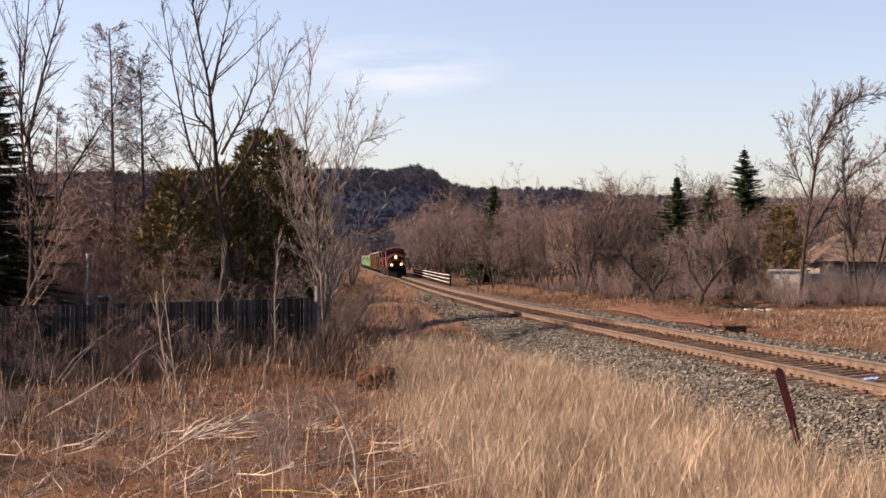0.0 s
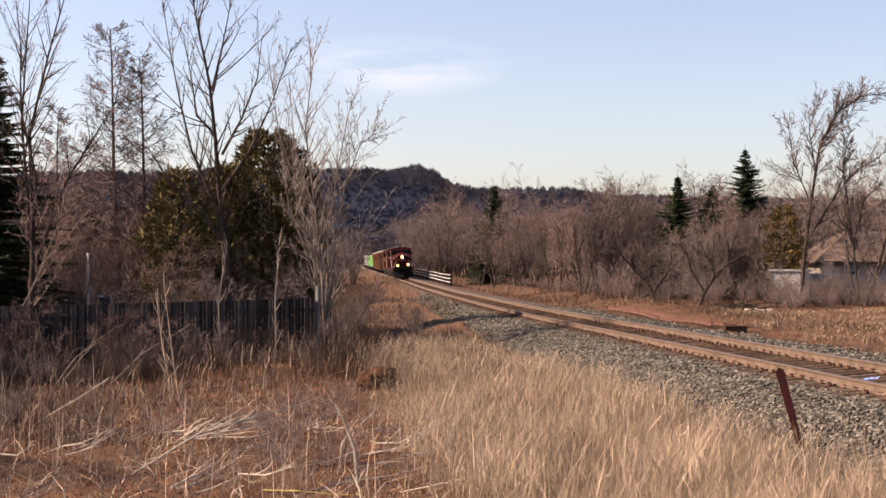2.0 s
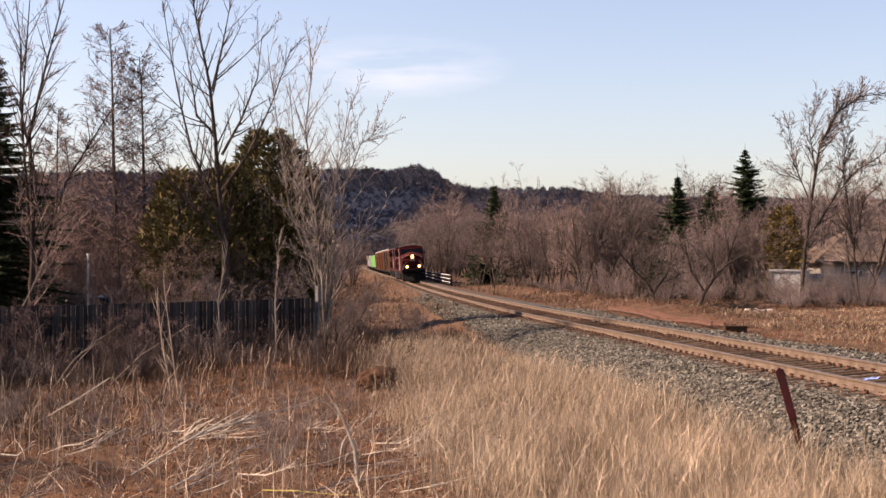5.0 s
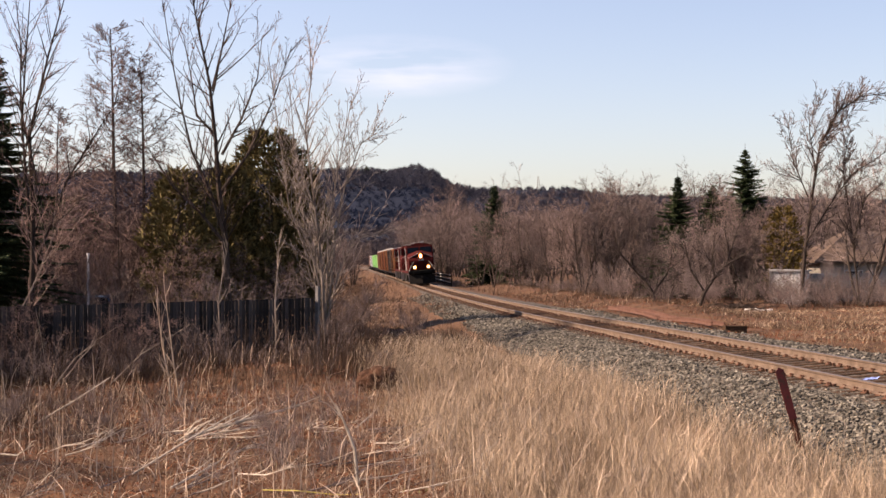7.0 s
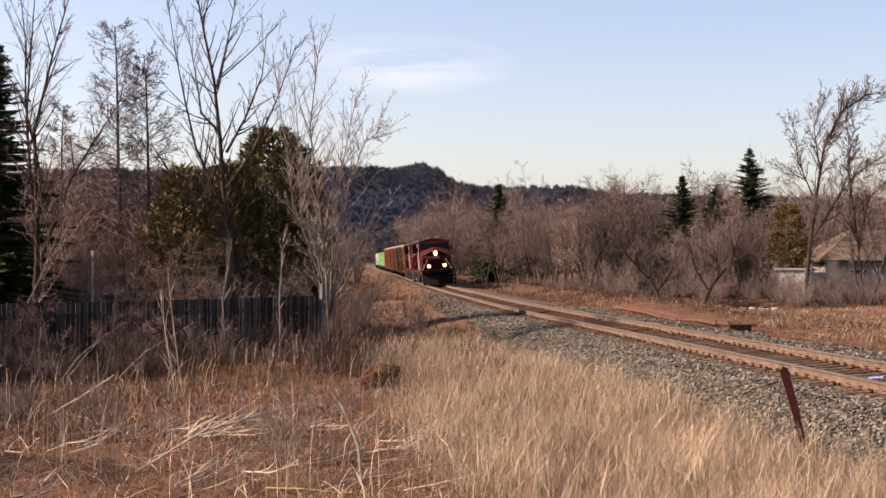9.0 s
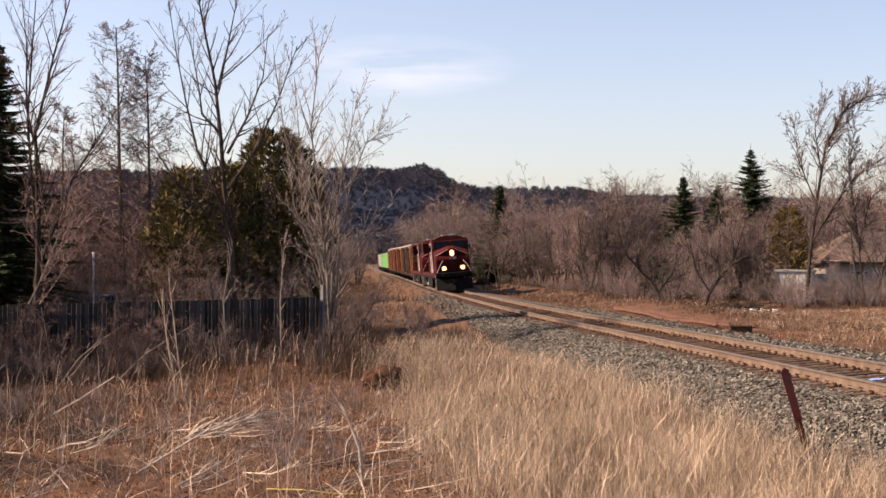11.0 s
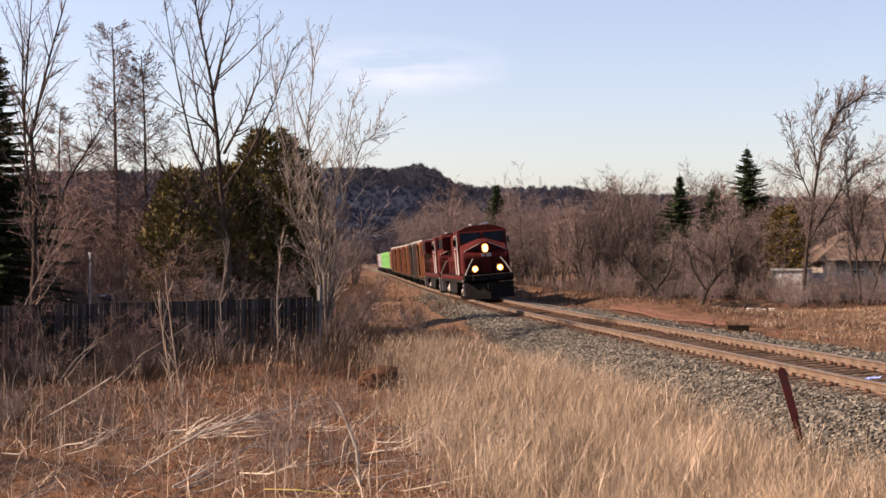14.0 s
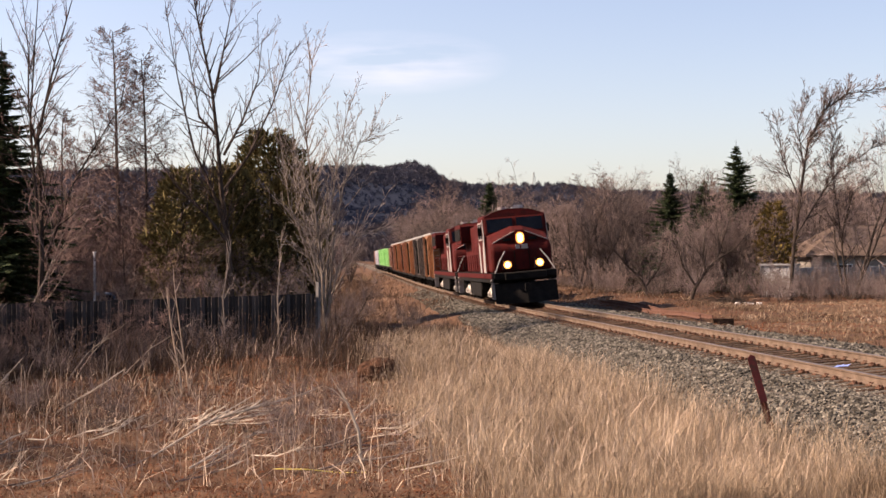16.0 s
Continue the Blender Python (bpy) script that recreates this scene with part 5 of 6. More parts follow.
limbed_tree("bare_tree", 71, -8.27, 55.5, [[(0.0, -0.16), (-0.16, 2.0), (-0.27, 4.0), (-0.53, 6.22), (-0.64, 8.0), (-0.84, 10.22), (-1.33, 12.67), (-1.71, 14.89)], [(-0.31, 4.44), (-0.82, 6.11), (-1.49, 7.56), (-1.87, 9.33), (-2.22, 11.11), (-2.53, 13.33)], [(-0.62, 8.22), (-1.38, 9.0), (-1.56, 10.22), (-1.93, 12.22)], [(-0.82, 10.0), (-0.44, 11.78), (-0.04, 14.0)], [(-0.58, 7.56), (0.18, 9.0), (0.8, 10.67), (0.96, 12.44)], [(-0.49, 6.0), (0.62, 7.56), (1.51, 9.56), (2.29, 11.78)], [(-0.27, 4.0), (-1.16, 5.11), (-2.27, 6.22), (-3.27, 7.78)]], 0.16, OPEN2, "tall forked bare tree with steep open branches", M_BARK, M_TWIGD)
limbed_tree("bare_tree", 66, -4.4, 53.2, [[(0.0, -0.11), (-0.13, 2.91), (-0.38, 5.47), (-0.7, 8.23), (-0.38, 11.0)], [(0.04, 0.36), (0.26, 3.55), (0.68, 6.11), (1.32, 7.81), (1.91, 8.19)], [(-0.09, 0.36), (-0.49, 2.91), (-1.45, 5.47), (-1.87, 8.45), (-2.3, 11.21)], [(-0.02, 1.21), (0.11, 4.62), (0.47, 6.96), (1.0, 9.51)], [(-0.04, 0.79), (0.47, 2.91), (1.11, 4.19), (2.38, 4.62)], [(-0.17, 2.06), (-0.81, 4.62), (-1.13, 6.74), (-1.45, 10.36)]], 0.085, OPEN2, "pale-barked bare tree with several spreading stems", M_BARKP, M_TWIGP, 5.0, (0.6, 2.8))
limbed_tree("bare_tree", 64, -15.2, 52, [[(-0.06, -0.1), (0.1, 2.92), (0.06, 5.0), (0.0, 7.71), (0.62, 10.62), (1.46, 13.54)], [(0.06, 4.58), (-0.1, 8.12), (0.15, 10.83), (0.42, 13.75)], [(0.04, 6.04), (-0.62, 8.75), (-0.73, 11.25), (-1.04, 13.33)], [(0.1, 2.92), (1.15, 6.04), (1.98, 7.5), (3.02, 9.17)]], 0.13, OPEN2, "tall bare tree with steep open branches", M_BARK, M_TWIGD)
limbed_tree("bare_tree", 72, 22.9, 89, [[(-0.36, -0.18), (-0.18, 3.39), (0.25, 7.68), (0.61, 10.18), (1.61, 12.14), (3.04, 13.11), (5.36, 13.46)], [(-0.11, 4.11), (1.61, 6.96), (2.68, 8.39), (5.11, 10.0)], [(0.39, 8.75), (0.0, 11.25), (0.54, 12.68)], [(0.71, 10.36), (2.32, 11.79), (3.21, 12.86)], [(3.39, -0.18), (2.68, 5.18), (2.14, 8.75), (2.5, 11.25)], [(2.86, 3.75), (3.75, 6.96), (5.11, 8.04)], [(0.18, 6.96), (-0.71, 9.11), (-1.07, 11.61)]], 0.12, dict(OPEN2, tip=0.010, kids=[11, 9, 7, 6], ratio=[0.6, 0.45, 0.55], wander=0.1), "large bare tree with arching limbs", M_BARK, M_TWIG, 5.0, (0.6, 2.4))
bare_tree("bare_tree", 67, 5.5, OPEN, at(-15.2, 47), "bare sapling with leaning stems before the thicket", stems=3, radius=0.04, spread=0.4, bark=M_BARKP, twig=M_TWIGD, tops=3)
cedar("spruce_tree", 81, 11.4, 3.5, at(-17.7, 55.5), "dark dense spruce beside bare trees", sprays=5200, size=0.28, cone=True)
cedar("cedar_tree", 82, 9.4, 2.5, at(-8.1, 66), "broad dull green cedar behind bare branches", mat_=M_CEDARB, sprays=3400)
cedar("cedar_tree", 83, 7.8, 1.6, at(-6.9, 67), "broad dull green cedar behind bare branches", mat_=M_CEDARB, sprays=2600)
cedar("cedar_tree", 92, 7.6, 1.7, at(-9.9, 64.5), "broad dull green cedar behind bare branches", mat_=M_CEDARB, sprays=2200)
cedar("cedar_tree", 84, 7.0, 1.6, at(-11.6, 62), "dull olive cedar in the thicket", mat_=M_CEDARB, sprays=1500)
cedar("cedar_tree", 85, 6.2, 2.8, at(-20.0, 74), "low dark cedar in the thicket", sprays=2600)
cedar("cedar_tree", 89, 5.0, 2.8, at(-15.5, 76), "low dark cedar in the thicket", sprays=2600)
cedar("cedar_tree", 93, 5.2, 2.4, at(-23.0, 70), "low dark cedar in the thicket", sprays=2200)
cedar("spruce_tree", 86, 12.0, 4.4, at(24.4, 114), "tall pointed dark spruce over bare trees", sprays=3400, size=0.34, cone=True)
cedar("spruce_tree", 87, 9.2, 3.8, at(21.8, 114), "pointed dark spruce among bare trees", sprays=2400, size=0.34, cone=True)
cedar("spruce_tree", 88, 9.9, 3.9, at(19.1, 115), "pointed dark spruce among bare trees", sprays=2400, size=0.34, cone=True)
cedar("spruce_tree", 94, 9.5, 2.6, at(-12.5, 113), "dark spruce on the bank beside the line", sprays=2000, size=0.34, cone=True)
cedar("spruce_tree", 95, 8.0, 2.4, at(-13.5, 118), "dark spruce on the bank beside the line", sprays=1800, size=0.34, cone=True)
cedar("spruce_tree", 90, 12.2, 4.2, at(6.2, 172), "distant dark spruce above bare woods", sprays=2600, size=0.5, cone=True)
cedar("cedar_tree", 91, 6.8, 1.5, at(25.1, 104), "olive green cedar beside the shed", mat_=M_CEDAR, sprays=650)
bare_tree("bare_tree", 73, 11.5, MOP, at(27.0, 91), "bushy bare tree with arching limbs", stems=3, radius=0.12, spread=0.3, lean=(0.05, 0), tops=3)
limbed_tree("bare_tree", 74, 16.2, 90, [[(0, -0.2), (0.45, 1.0), (1.1, 1.9), (1.9, 2.8), (2.4, 4.2), (2.9, 5.6)], [(1.1, 1.9), (0.9, 3.2), (1.2, 4.9)], [(1.9, 2.8), (3.0, 3.4), (3.9, 4.6)], [(0.45, 1.0), (-0.4, 2.4), (-0.7, 4.0)]], 0.15, dict(OPEN2, kids=[11, 8, 7, 6], tip=0.010), "slanting bare tree with a dark trunk", M_BARK, M_TWIG, 4.0, (0.6, 2.0))
limbed_tree("bare_tree", 75, 13.7, 91, [[(0, -0.2), (-0.2, 0.8), (-0.7, 1.6), (-1.4, 2.3), (-1.6, 3.3), (-1.3, 4.9)], [(-0.7, 1.6), (-0.2, 2.9), (0.3, 4.6)], [(-0.2, 0.8), (0.7, 2.0), (1.1, 3.6)], [(-1.4, 2.3), (-2.4, 3.4), (-2.8, 4.8)]], 0.14, dict(OPEN2, kids=[11, 8, 7, 6], tip=0.010), "crooked bare tree with a dark trunk", M_BARK, M_TWIGR, 4.0, (0.6, 2.0))


# ---- loose things beside the line ----
def signal_post():
    x, y = 5.48, 21.6
    ob = thing("marker_post", pose(x, y, ground_z(x, y)), "leaning rusty red steel marker post in the ballast", "post")
    s = Soup()
    s.prism([(-0.05, -0.3), (0.05, -0.3), (0.05, 0.75), (-0.05, 0.75)], -0.006, 0.006)
    s.prism([(-0.006, -0.3), (0.006, -0.3), (0.006, 0.75), (-0.006, 0.75)], -0.04, -0.006)
    a = part("post", s.data, M_RUSTPOST, ob, "rusted steel angle")
    s = Soup()
    s.prism([(-0.06, 0.55), (0.06, 0.55), (0.065, 1.33), (0.0, 1.38), (-0.065, 1.33)], -0.05, -0.042)
    b = part("marker_blade", s.data, M_REDPOST, ob, "faded red marker blade")
    for o in (a, b):
        o.matrix_basis = pose(0, 0, 0, 6, -17, 0)
    return ob


signal_post()


def stick(name, pts, radii, mat_, label, category="branch", group="fallen branches", twigs=0, seed=0):
    rng = random.Random(seed)
    ob = thing(name, pose(*pts[0]), label, category, group)
    o = Vector(pts[0])
    s = Soup()
    s.tube([Vector(p) - o for p in pts], radii, 6)
    part("stem", s.data, mat_, ob)
    if twigs:
        for k in range(twigs):
            t = Soup()
            i = rng.randrange(len(pts) - 1)
            a, b = Vector(pts[i]) - o, Vector(pts[i + 1]) - o
            q = a.lerp(b, rng.random())
            d = ((b - a).normalized() + Vector((rng.uniform(-0.6, 0.6), rng.uniform(-0.6, 0.6), rng.uniform(-0.1, 0.4)))).normalized()
            ln = rng.uniform(0.25, 0.7)
            t.tube([q, q + d * ln * 0.6, q + d * ln + Vector((0, 0, rng.uniform(-0.1, 0.08)))], [radii[i] * 0.55, radii[i] * 0.4, 0.003], 4)
            part("twig", t.data, mat_, ob)
    return ob


def gpt(x, y, up):
    return (x, y, ground_z(x, y) + up)


# discarded rails and a block of old ties beyond the track
def lying_rail(p, q, label):
    ob = thing("discarded_rail", pose(0, 0, 0), label, "rail", "discarded rails")
    a, b = Vector(gpt(*p, 0.16)), Vector(gpt(*q, 0.16))
    side = (b - a).cross(Vector((0, 0, 1))).normalized()
    v, f = [], []
    n = len(RAIL)
    for k in range(9):
        c = a.lerp(b, k / 8)
        c.z = ground_z(c.x, c.y) + 0.26
        for u, w in RAIL:
            v.append(tuple(c + side * u + Vector((0, 0, w))))
    for i in range(8):
        for k in range(n):
            f.append((i * n + k, i * n + (k + 1) % n, (i + 1) * n + (k + 1) % n, (i + 1) * n + k))
    f += [tuple(range(n)), tuple(range(9 * n - 1, 8 * n - 1, -1))]
    part("rail_bar", (v, f), M_OLDRAIL, ob)
    return ob


for dx in (0, 0.62):
    lying_rail((10.75 + dx, 56.5 + dx), (8.9 + dx * 0.7, 76), "rusty discarded rail lying beside the track")


def tie_block(x, y, yaw, label):
    ob = thing("tie_stack", pose(x, y, ground_z(x, y), 0, 0, yaw), label, "railway tie")
    for k in range(2):
        part("tie_piece", bevelled(-0.42, 0.42, -0.14 + k * 0.27, 0.11 + k * 0.27, -0.02, 0.3, 0.015, 1), M_TIE, ob)
    return ob


tie_block(11.0, 53.2, 4, "short dark stack of old ties beside the rails")
st = thing("blue_wrapper", pose(float(track_x(27.2)) + 0.05, 27.2, float(bed(27.2, 0.05)[2]) - 0.17, 0, 0, 25), "crumpled blue plastic wrapper between the rails", "litter")
s = Soup()
for k in range(4):
    s.add([(-0.16 + 0.08 * k, -0.06, 0.0), (-0.08 + 0.08 * k, -0.06, 0.03 + 0.02 * (k % 2)), (-0.08 + 0.08 * k, 0.06, 0.02), (-0.16 + 0.08 * k, 0.06, 0.04 * (k % 2))], [(0, 1, 2, 3)])
part("sheet", s.data, M_BLUE, st)

# brush pile and pale litter by the far verge
rng = random.Random(17)
bp = thing("brush_pile", at(17.2, 83), "low pile of dead branches in dry grass", "brush pile")
for k in range(90):
    s = Soup()
    a = rng.uniform(0, 6.28)
    p = Vector((rng.gauss(0, 0.9), rng.gauss(0, 0.5), rng.uniform(0.0, 0.45)))
    d = Vector((math.cos(a), math.sin(a) * 0.5, rng.uniform(-0.15, 0.3))) * rng.uniform(0.3, 1.1)
    s.tube([p - d, p + d * 0.2, p + d], [rng.uniform(0.012, 0.04), 0.02, 0.006], 4)
    part("branch", s.data, M_BARK, bp)
for k in range(7):
    o = thing("litter", at(18.4 + rng.uniform(-0.7, 0.7), 82.4 + rng.uniform(-0.5, 0.4), rng.uniform(0, 180)), "pale scrap of litter by the brush pile", "litter", "litter")
    part("scrap", bevelled(-0.16, 0.16, -0.1, 0.1, 0.0, rng.uniform(0.08, 0.2), 0.03, 1), M_WHITE, o)

# dead branches and stalks in the clearing
stick("fallen_branch", [gpt(-4.7, 25.0, 0.05), gpt(-4.1, 25.3, 0.22), gpt(-3.5, 25.8, 0.36), gpt(-2.8, 26.3, 0.46)], [0.036, 0.032, 0.024, 0.007], M_BLEACH,
      "bleached fallen branch with twigs on leaf litter", twigs=24, seed=2)
stick("fallen_branch", [gpt(-4.75, 25.5, 0.03), gpt(-4.2, 25.5, 0.12), gpt(-3.3, 25.7, 0.22)], [0.022, 0.018, 0.005], M_BLEACH,
      "bleached fallen branch with twigs on leaf litter", twigs=18, seed=3)
stick("fallen_branch", [gpt(-4.75, 21.6, 0.02), gpt(-4.0, 22.2, 0.45), gpt(-3.2, 22.9, 0.95)], [0.02, 0.016, 0.006], M_BLEACH, "thin pale stick leaning up from litter", seed=4)
stick("fallen_branch", [gpt(-8.2, 28.5, 0.02), gpt(-7.5, 28.9, 0.45), gpt(-6.9, 29.3, 0.9)], [0.024, 0.02, 0.008], M_BLEACH, "thin pale stick leaning up from litter", seed=5)
stick("fallen_branch", [gpt(-9.0, 25.5, 0.0), gpt(-8.6, 25.6, 0.65), gpt(-8.1, 25.8, 1.25)], [0.018, 0.014, 0.006], M_BLEACH, "pale leaning sapling stem", seed=6)
stick("dead_stalk", [gpt(-1.22, 20.3, 0.0), gpt(-1.27, 20.3, 0.55), gpt(-1.42, 20.3, 0.95), gpt(-1.55, 20.3, 1.22)], [0.03, 0.027, 0.02, 0.008], M_BLEACH,
      "forked bleached dead stalk standing in weeds", twigs=4, seed=7)
stick("sapling", [gpt(-6.25, 32.5, -0.05), gpt(-6.3, 32.5, 0.6), gpt(-6.45, 32.5, 1.3), gpt(-6.6, 32.5, 2.4)], [0.03, 0.026, 0.02, 0.006], M_STALK,
      "slim pale sapling with short twigs", "sapling", "saplings", twigs=16, seed=8)
stick("sapling", [gpt(-6.1, 32.8, -0.05), gpt(-6.25, 32.8, 0.9), gpt(-6.5, 32.8, 2.9)], [0.025, 0.02, 0.005], M_STALK, "slim pale sapling with short twigs", "sapling", "saplings", twigs=12, seed=9)
stick("sapling", [gpt(-5.3, 45, -0.05), gpt(-5.35, 45, 2.0), gpt(-5.2, 45, 4.2)], [0.035, 0.028, 0.006], M_BARKP, "slim pale sapling before the fence", "sapling", "saplings", twigs=18, seed=10)
stick("sapling", [gpt(-6.9, 44, -0.05), gpt(-7.0, 44, 2.0), gpt(-6.7, 44, 3.9)], [0.035, 0.028, 0.006], M_BARKP, "slim pale sapling before the fence", "sapling", "saplings", twigs=18, seed=12)
rng = random.Random(23)
for k in range(64):
    x, y = rng.uniform(-7.5, 0.6), rng.uniform(18.6, 28)
    a, ln, w = rng.uniform(-0.9, 1.3), rng.uniform(0.4, 1.4), rng.uniform(0.7, 1.4)
    stick("fallen_branch", [gpt(x, y, 0.03), gpt(x + ln * 0.5 * math.cos(a), y + ln * 0.5 * math.sin(a), 0.10), gpt(x + ln * math.cos(a), y + ln * math.sin(a), rng.uniform(0.08, 0.35))],
          [w * 0.012, w * 0.010, w * 0.004], M_BLEACH if k % 3 else M_TWIG, "thin dead branch lying on litter", twigs=rng.randint(1, 5), seed=30 + k)

stick("rope", [gpt(-2.5, 19.5, 0.05), gpt(-2.0, 19.4, 0.07), gpt(-1.5, 19.45, 0.05), gpt(-1.1, 19.4, 0.06)], [0.009] * 4, M_ROPE, "length of thin yellow rope lying in weeds", "rope", "")
wp = thing("white_post", at(-14.2, 56.5), "thin white post behind the fence", "post")
part("pole", soup(lambda q: q.tube([(0, 0, -0.2), (0, 0, 3.25)], [0.05, 0.045], 8)), M_WHITE, wp)
part("cap", soup(lambda q: q.disc((0, 0, 3.28), (0, 0, 1), 0.07, 0.06, 10)), M_WHITE, wp)

for k in range(9):
    x, y = rng.uniform(-14.5, -8.5), rng.uniform(31, 39)
    a, ln = rng.uniform(-0.9, 0.9), rng.uniform(1.1, 2.3)
    stick("leaning_stem", [gpt(x, y, -0.02), gpt(x + ln * 0.5 * math.sin(a), y, 0.55 * ln * math.cos(a)), gpt(x + ln * math.sin(a) * 1.05, y + 0.1, ln * math.cos(a))],
          [0.017, 0.014, 0.005], M_BARKP, "thin pale stem leaning before the fence", "sapling", "leaning stems", twigs=rng.randint(3, 7), seed=80 + k)

clump = thing("root_clump", at(-1.55, 34.7), "dark brown clump of matted roots in the grass", "root clump")
bm = bmesh.new()
bmesh.ops.create_icosphere(bm, subdivisions=4, radius=1)
for v in bm.verts:
    n = 1 + 0.16 * noise.noise(v.co * 1.7) + 0.12 * noise.noise(v.co * 7)
    v.co = Vector((v.co.x * 0.56 * n, v.co.y * 0.45 * n, v.co.z * 0.42 * n + 0.16))
M_ROOT = material("dark_roots", (0.035, 0.018, 0.011), (0.10, 0.05, 0.03), 8, 0.95, bump=1.0, fine=40, island=0.4)
part("mat", bm, M_ROOT, clump)
rr = random.Random(17)
s = Soup()
for k in range(420):
    a, e = rr.uniform(0, 6.283), rr.uniform(0.05, 1.45)
    n = Vector((math.cos(a) * math.cos(e), math.sin(a) * math.cos(e), math.sin(e)))
    p = Vector((n.x * 0.53, n.y * 0.42, n.z * 0.40 + 0.16))
    q = p + n * rr.uniform(0.03, 0.10) + Vector((rr.uniform(-0.06, 0.06), rr.uniform(-0.06, 0.06), 0.02))
    s.spike([p, q, q + Vector((n.x * 0.10, n.y * 0.10, -rr.uniform(0.05, 0.22)))], rr.uniform(0.008, 0.016), (rr.uniform(-1, 1), rr.uniform(-1, 1), 0.3))
part("root_fringe", s.data, M_ROOT, clump, "dry hanging rootlets")


# ---- ground cover ----
def blades(name, xs, ys, hs, widths, lean, mat_, label, seed, category="grass", wind=(0.25, 0.0)):
    """Grass blades, each a bent tapering strip."""
    r = np.random.default_rng(seed)
    n = len(xs)
    zs = land(xs, ys)
    a = r.uniform(0, 2 * np.pi, n)
    l = r.uniform(0.1, 1.0, n) * lean * hs
    dx, dy = np.cos(a) * l + wind[0] * hs * r.uniform(0, 1, n), np.sin(a) * l + wind[1] * hs
    b = r.uniform(0, np.pi, n)
    wx, wy = np.cos(b) * widths / 2, np.sin(b) * widths / 2
    top = hs * r.uniform(0.8, 1.0, n)
    v = np.empty((n, 7, 3))
    for k, (u, w) in enumerate(((0.0, 1.0), (0.42, 0.9), (0.78, 0.6))):
        bend, rise = u**2.2, 1 - (1 - u) ** 1.35
        for q, sgn in ((2 * k, -1), (2 * k + 1, 1)):
            v[:, q] = np.stack([xs + dx * bend + sgn * wx * w, ys + dy * bend + sgn * wy * w, zs - 0.03 + top * rise], -1)
    v[:, 6] = np.stack([xs + dx, ys + dy, zs + top], -1)
    o = np.arange(n)[:, None] * 7
    f = (o + np.array([[0, 1, 3, 2]])).tolist() + (o + np.array([[2, 3, 5, 4]])).tolist() + (o + np.array([[4, 5, 6]])).tolist()
    return tagged(part(name, (v.reshape(-1, 3).tolist(), f), mat_, None), label, category, kind="stuff")


r3 = np.random.default_rng(9)


def scatter(n, x0, x1, y0, y1, keep):
    """Points in a box of the plan, thinned by keep(x, y, d)."""
    x, y = r3.uniform(x0, x1, n), y0 + (y1 - y0) * r3.random(n) ** 1.35
    d = x - track_x(y)
    k = r3.random(n) < keep(x, y, d)
    return x[k], y[k]


def left_edge(y):
    return np.interp(y, [14, 19, 30, 43, 60], [0.6, -0.2, -1.6, -2.9, -4.2])


def tall_keep(x, y, d):
    patch = 0.55 + 0.45 * wob(x, y, 0.8, 1)
    patch = patch * (np.hypot(x + 1.55, (y - 34.2) * 0.7) > 0.85)
    return np.clip((x - left_edge(y)) / 1.6, 0, 1) * np.clip((-3.15 - np.clip((y - 36) / 14, 0, 1.2) - d) / 0.8, 0, 1) * np.clip((54 - y) / 7, 0, 1) * np.clip(patch, 0.35, 1)


x, y = scatter(400000, -5, 7.5, 15.5, 58, tall_keep)
h = (0.2 + 0.7 * r3.random(len(x)) ** 1.5) * (0.85 + 0.4 * wob(x, y, 1.1, 4))
blades("tall_grass", x, y, h, r3.uniform(0.0024, 0.006, len(x)) * (1 + y / 60), 0.95, M_GRASS, "tall bleached dry grass swaying beside the ballast", 1, wind=(0.07, 0.0))
x, y = scatter(26000, -5, 7.5, 16, 56, tall_keep)
blades("grass_stems", x, y, r3.uniform(0.3, 0.95, len(x)), r3.uniform(0.0035, 0.0075, len(x)) * (1 + y / 50), 0.7, M_STALK, "tall pale stems standing over the dry grass", 51, wind=(0.10, 0.0))
x, y = scatter(5000, -5, 6, 16.5, 50, lambda x, y, d: tall_keep(x, y, d) * np.clip(0.4 + 0.9 * wob(x, y, 1.6, 71), 0, 1))
blades("bent_stems", x, y, r3.uniform(0.2, 0.6, len(x)), r3.uniform(0.008, 0.016, len(x)) * (1 + y / 60), 1.9, M_STALK, "broken pale stems leaning in the dry grass", 52)


def low_keep(x, y, d):
    return np.clip((left_edge(y) + 1.2 - x) / 1.0, 0, 1) * np.clip(0.55 + 0.6 * wob(x, y, 1.1, 7), 0.05, 1) * (np.hypot(x + 1.55, (y - 34.2) * 0.7) > 0.85)


x, y = scatter(75000, -17, 1.5, 16, 54, low_keep)
h = r3.uniform(0.04, 0.17, len(x)) * np.interp(y, [18, 30, 40, 48], [0.8, 1.0, 1.2, 1.5])
blades("short_grass", x, y, h, r3.uniform(0.005, 0.012, len(x)) * (1 + y / 70), 0.95, M_GRASSB, "short matted brown grass and weeds", 2)
x, y = scatter(2200, -16, 4, 18, 50, lambda x, y, d: (d < -4.5) * np.clip(0.4 + 0.6 * wob(x, y, 1.7, 9), 0.06, 1))
h = r3.uniform(0.5, 1.3, len(x))
blades("weed_stalks", x, y, h, r3.uniform(0.006, 0.012, len(x)) * (1 + y / 60), 0.45, M_STALK, "pale dead weed stalks above the grass", 3, "weeds")
x, y = scatter(60000, -17, 3, 16, 50, lambda x, y, d: (d < -4.0) * np.clip(0.5 + 0.7 * wob(x, y, 0.9, 21), 0.05, 1))
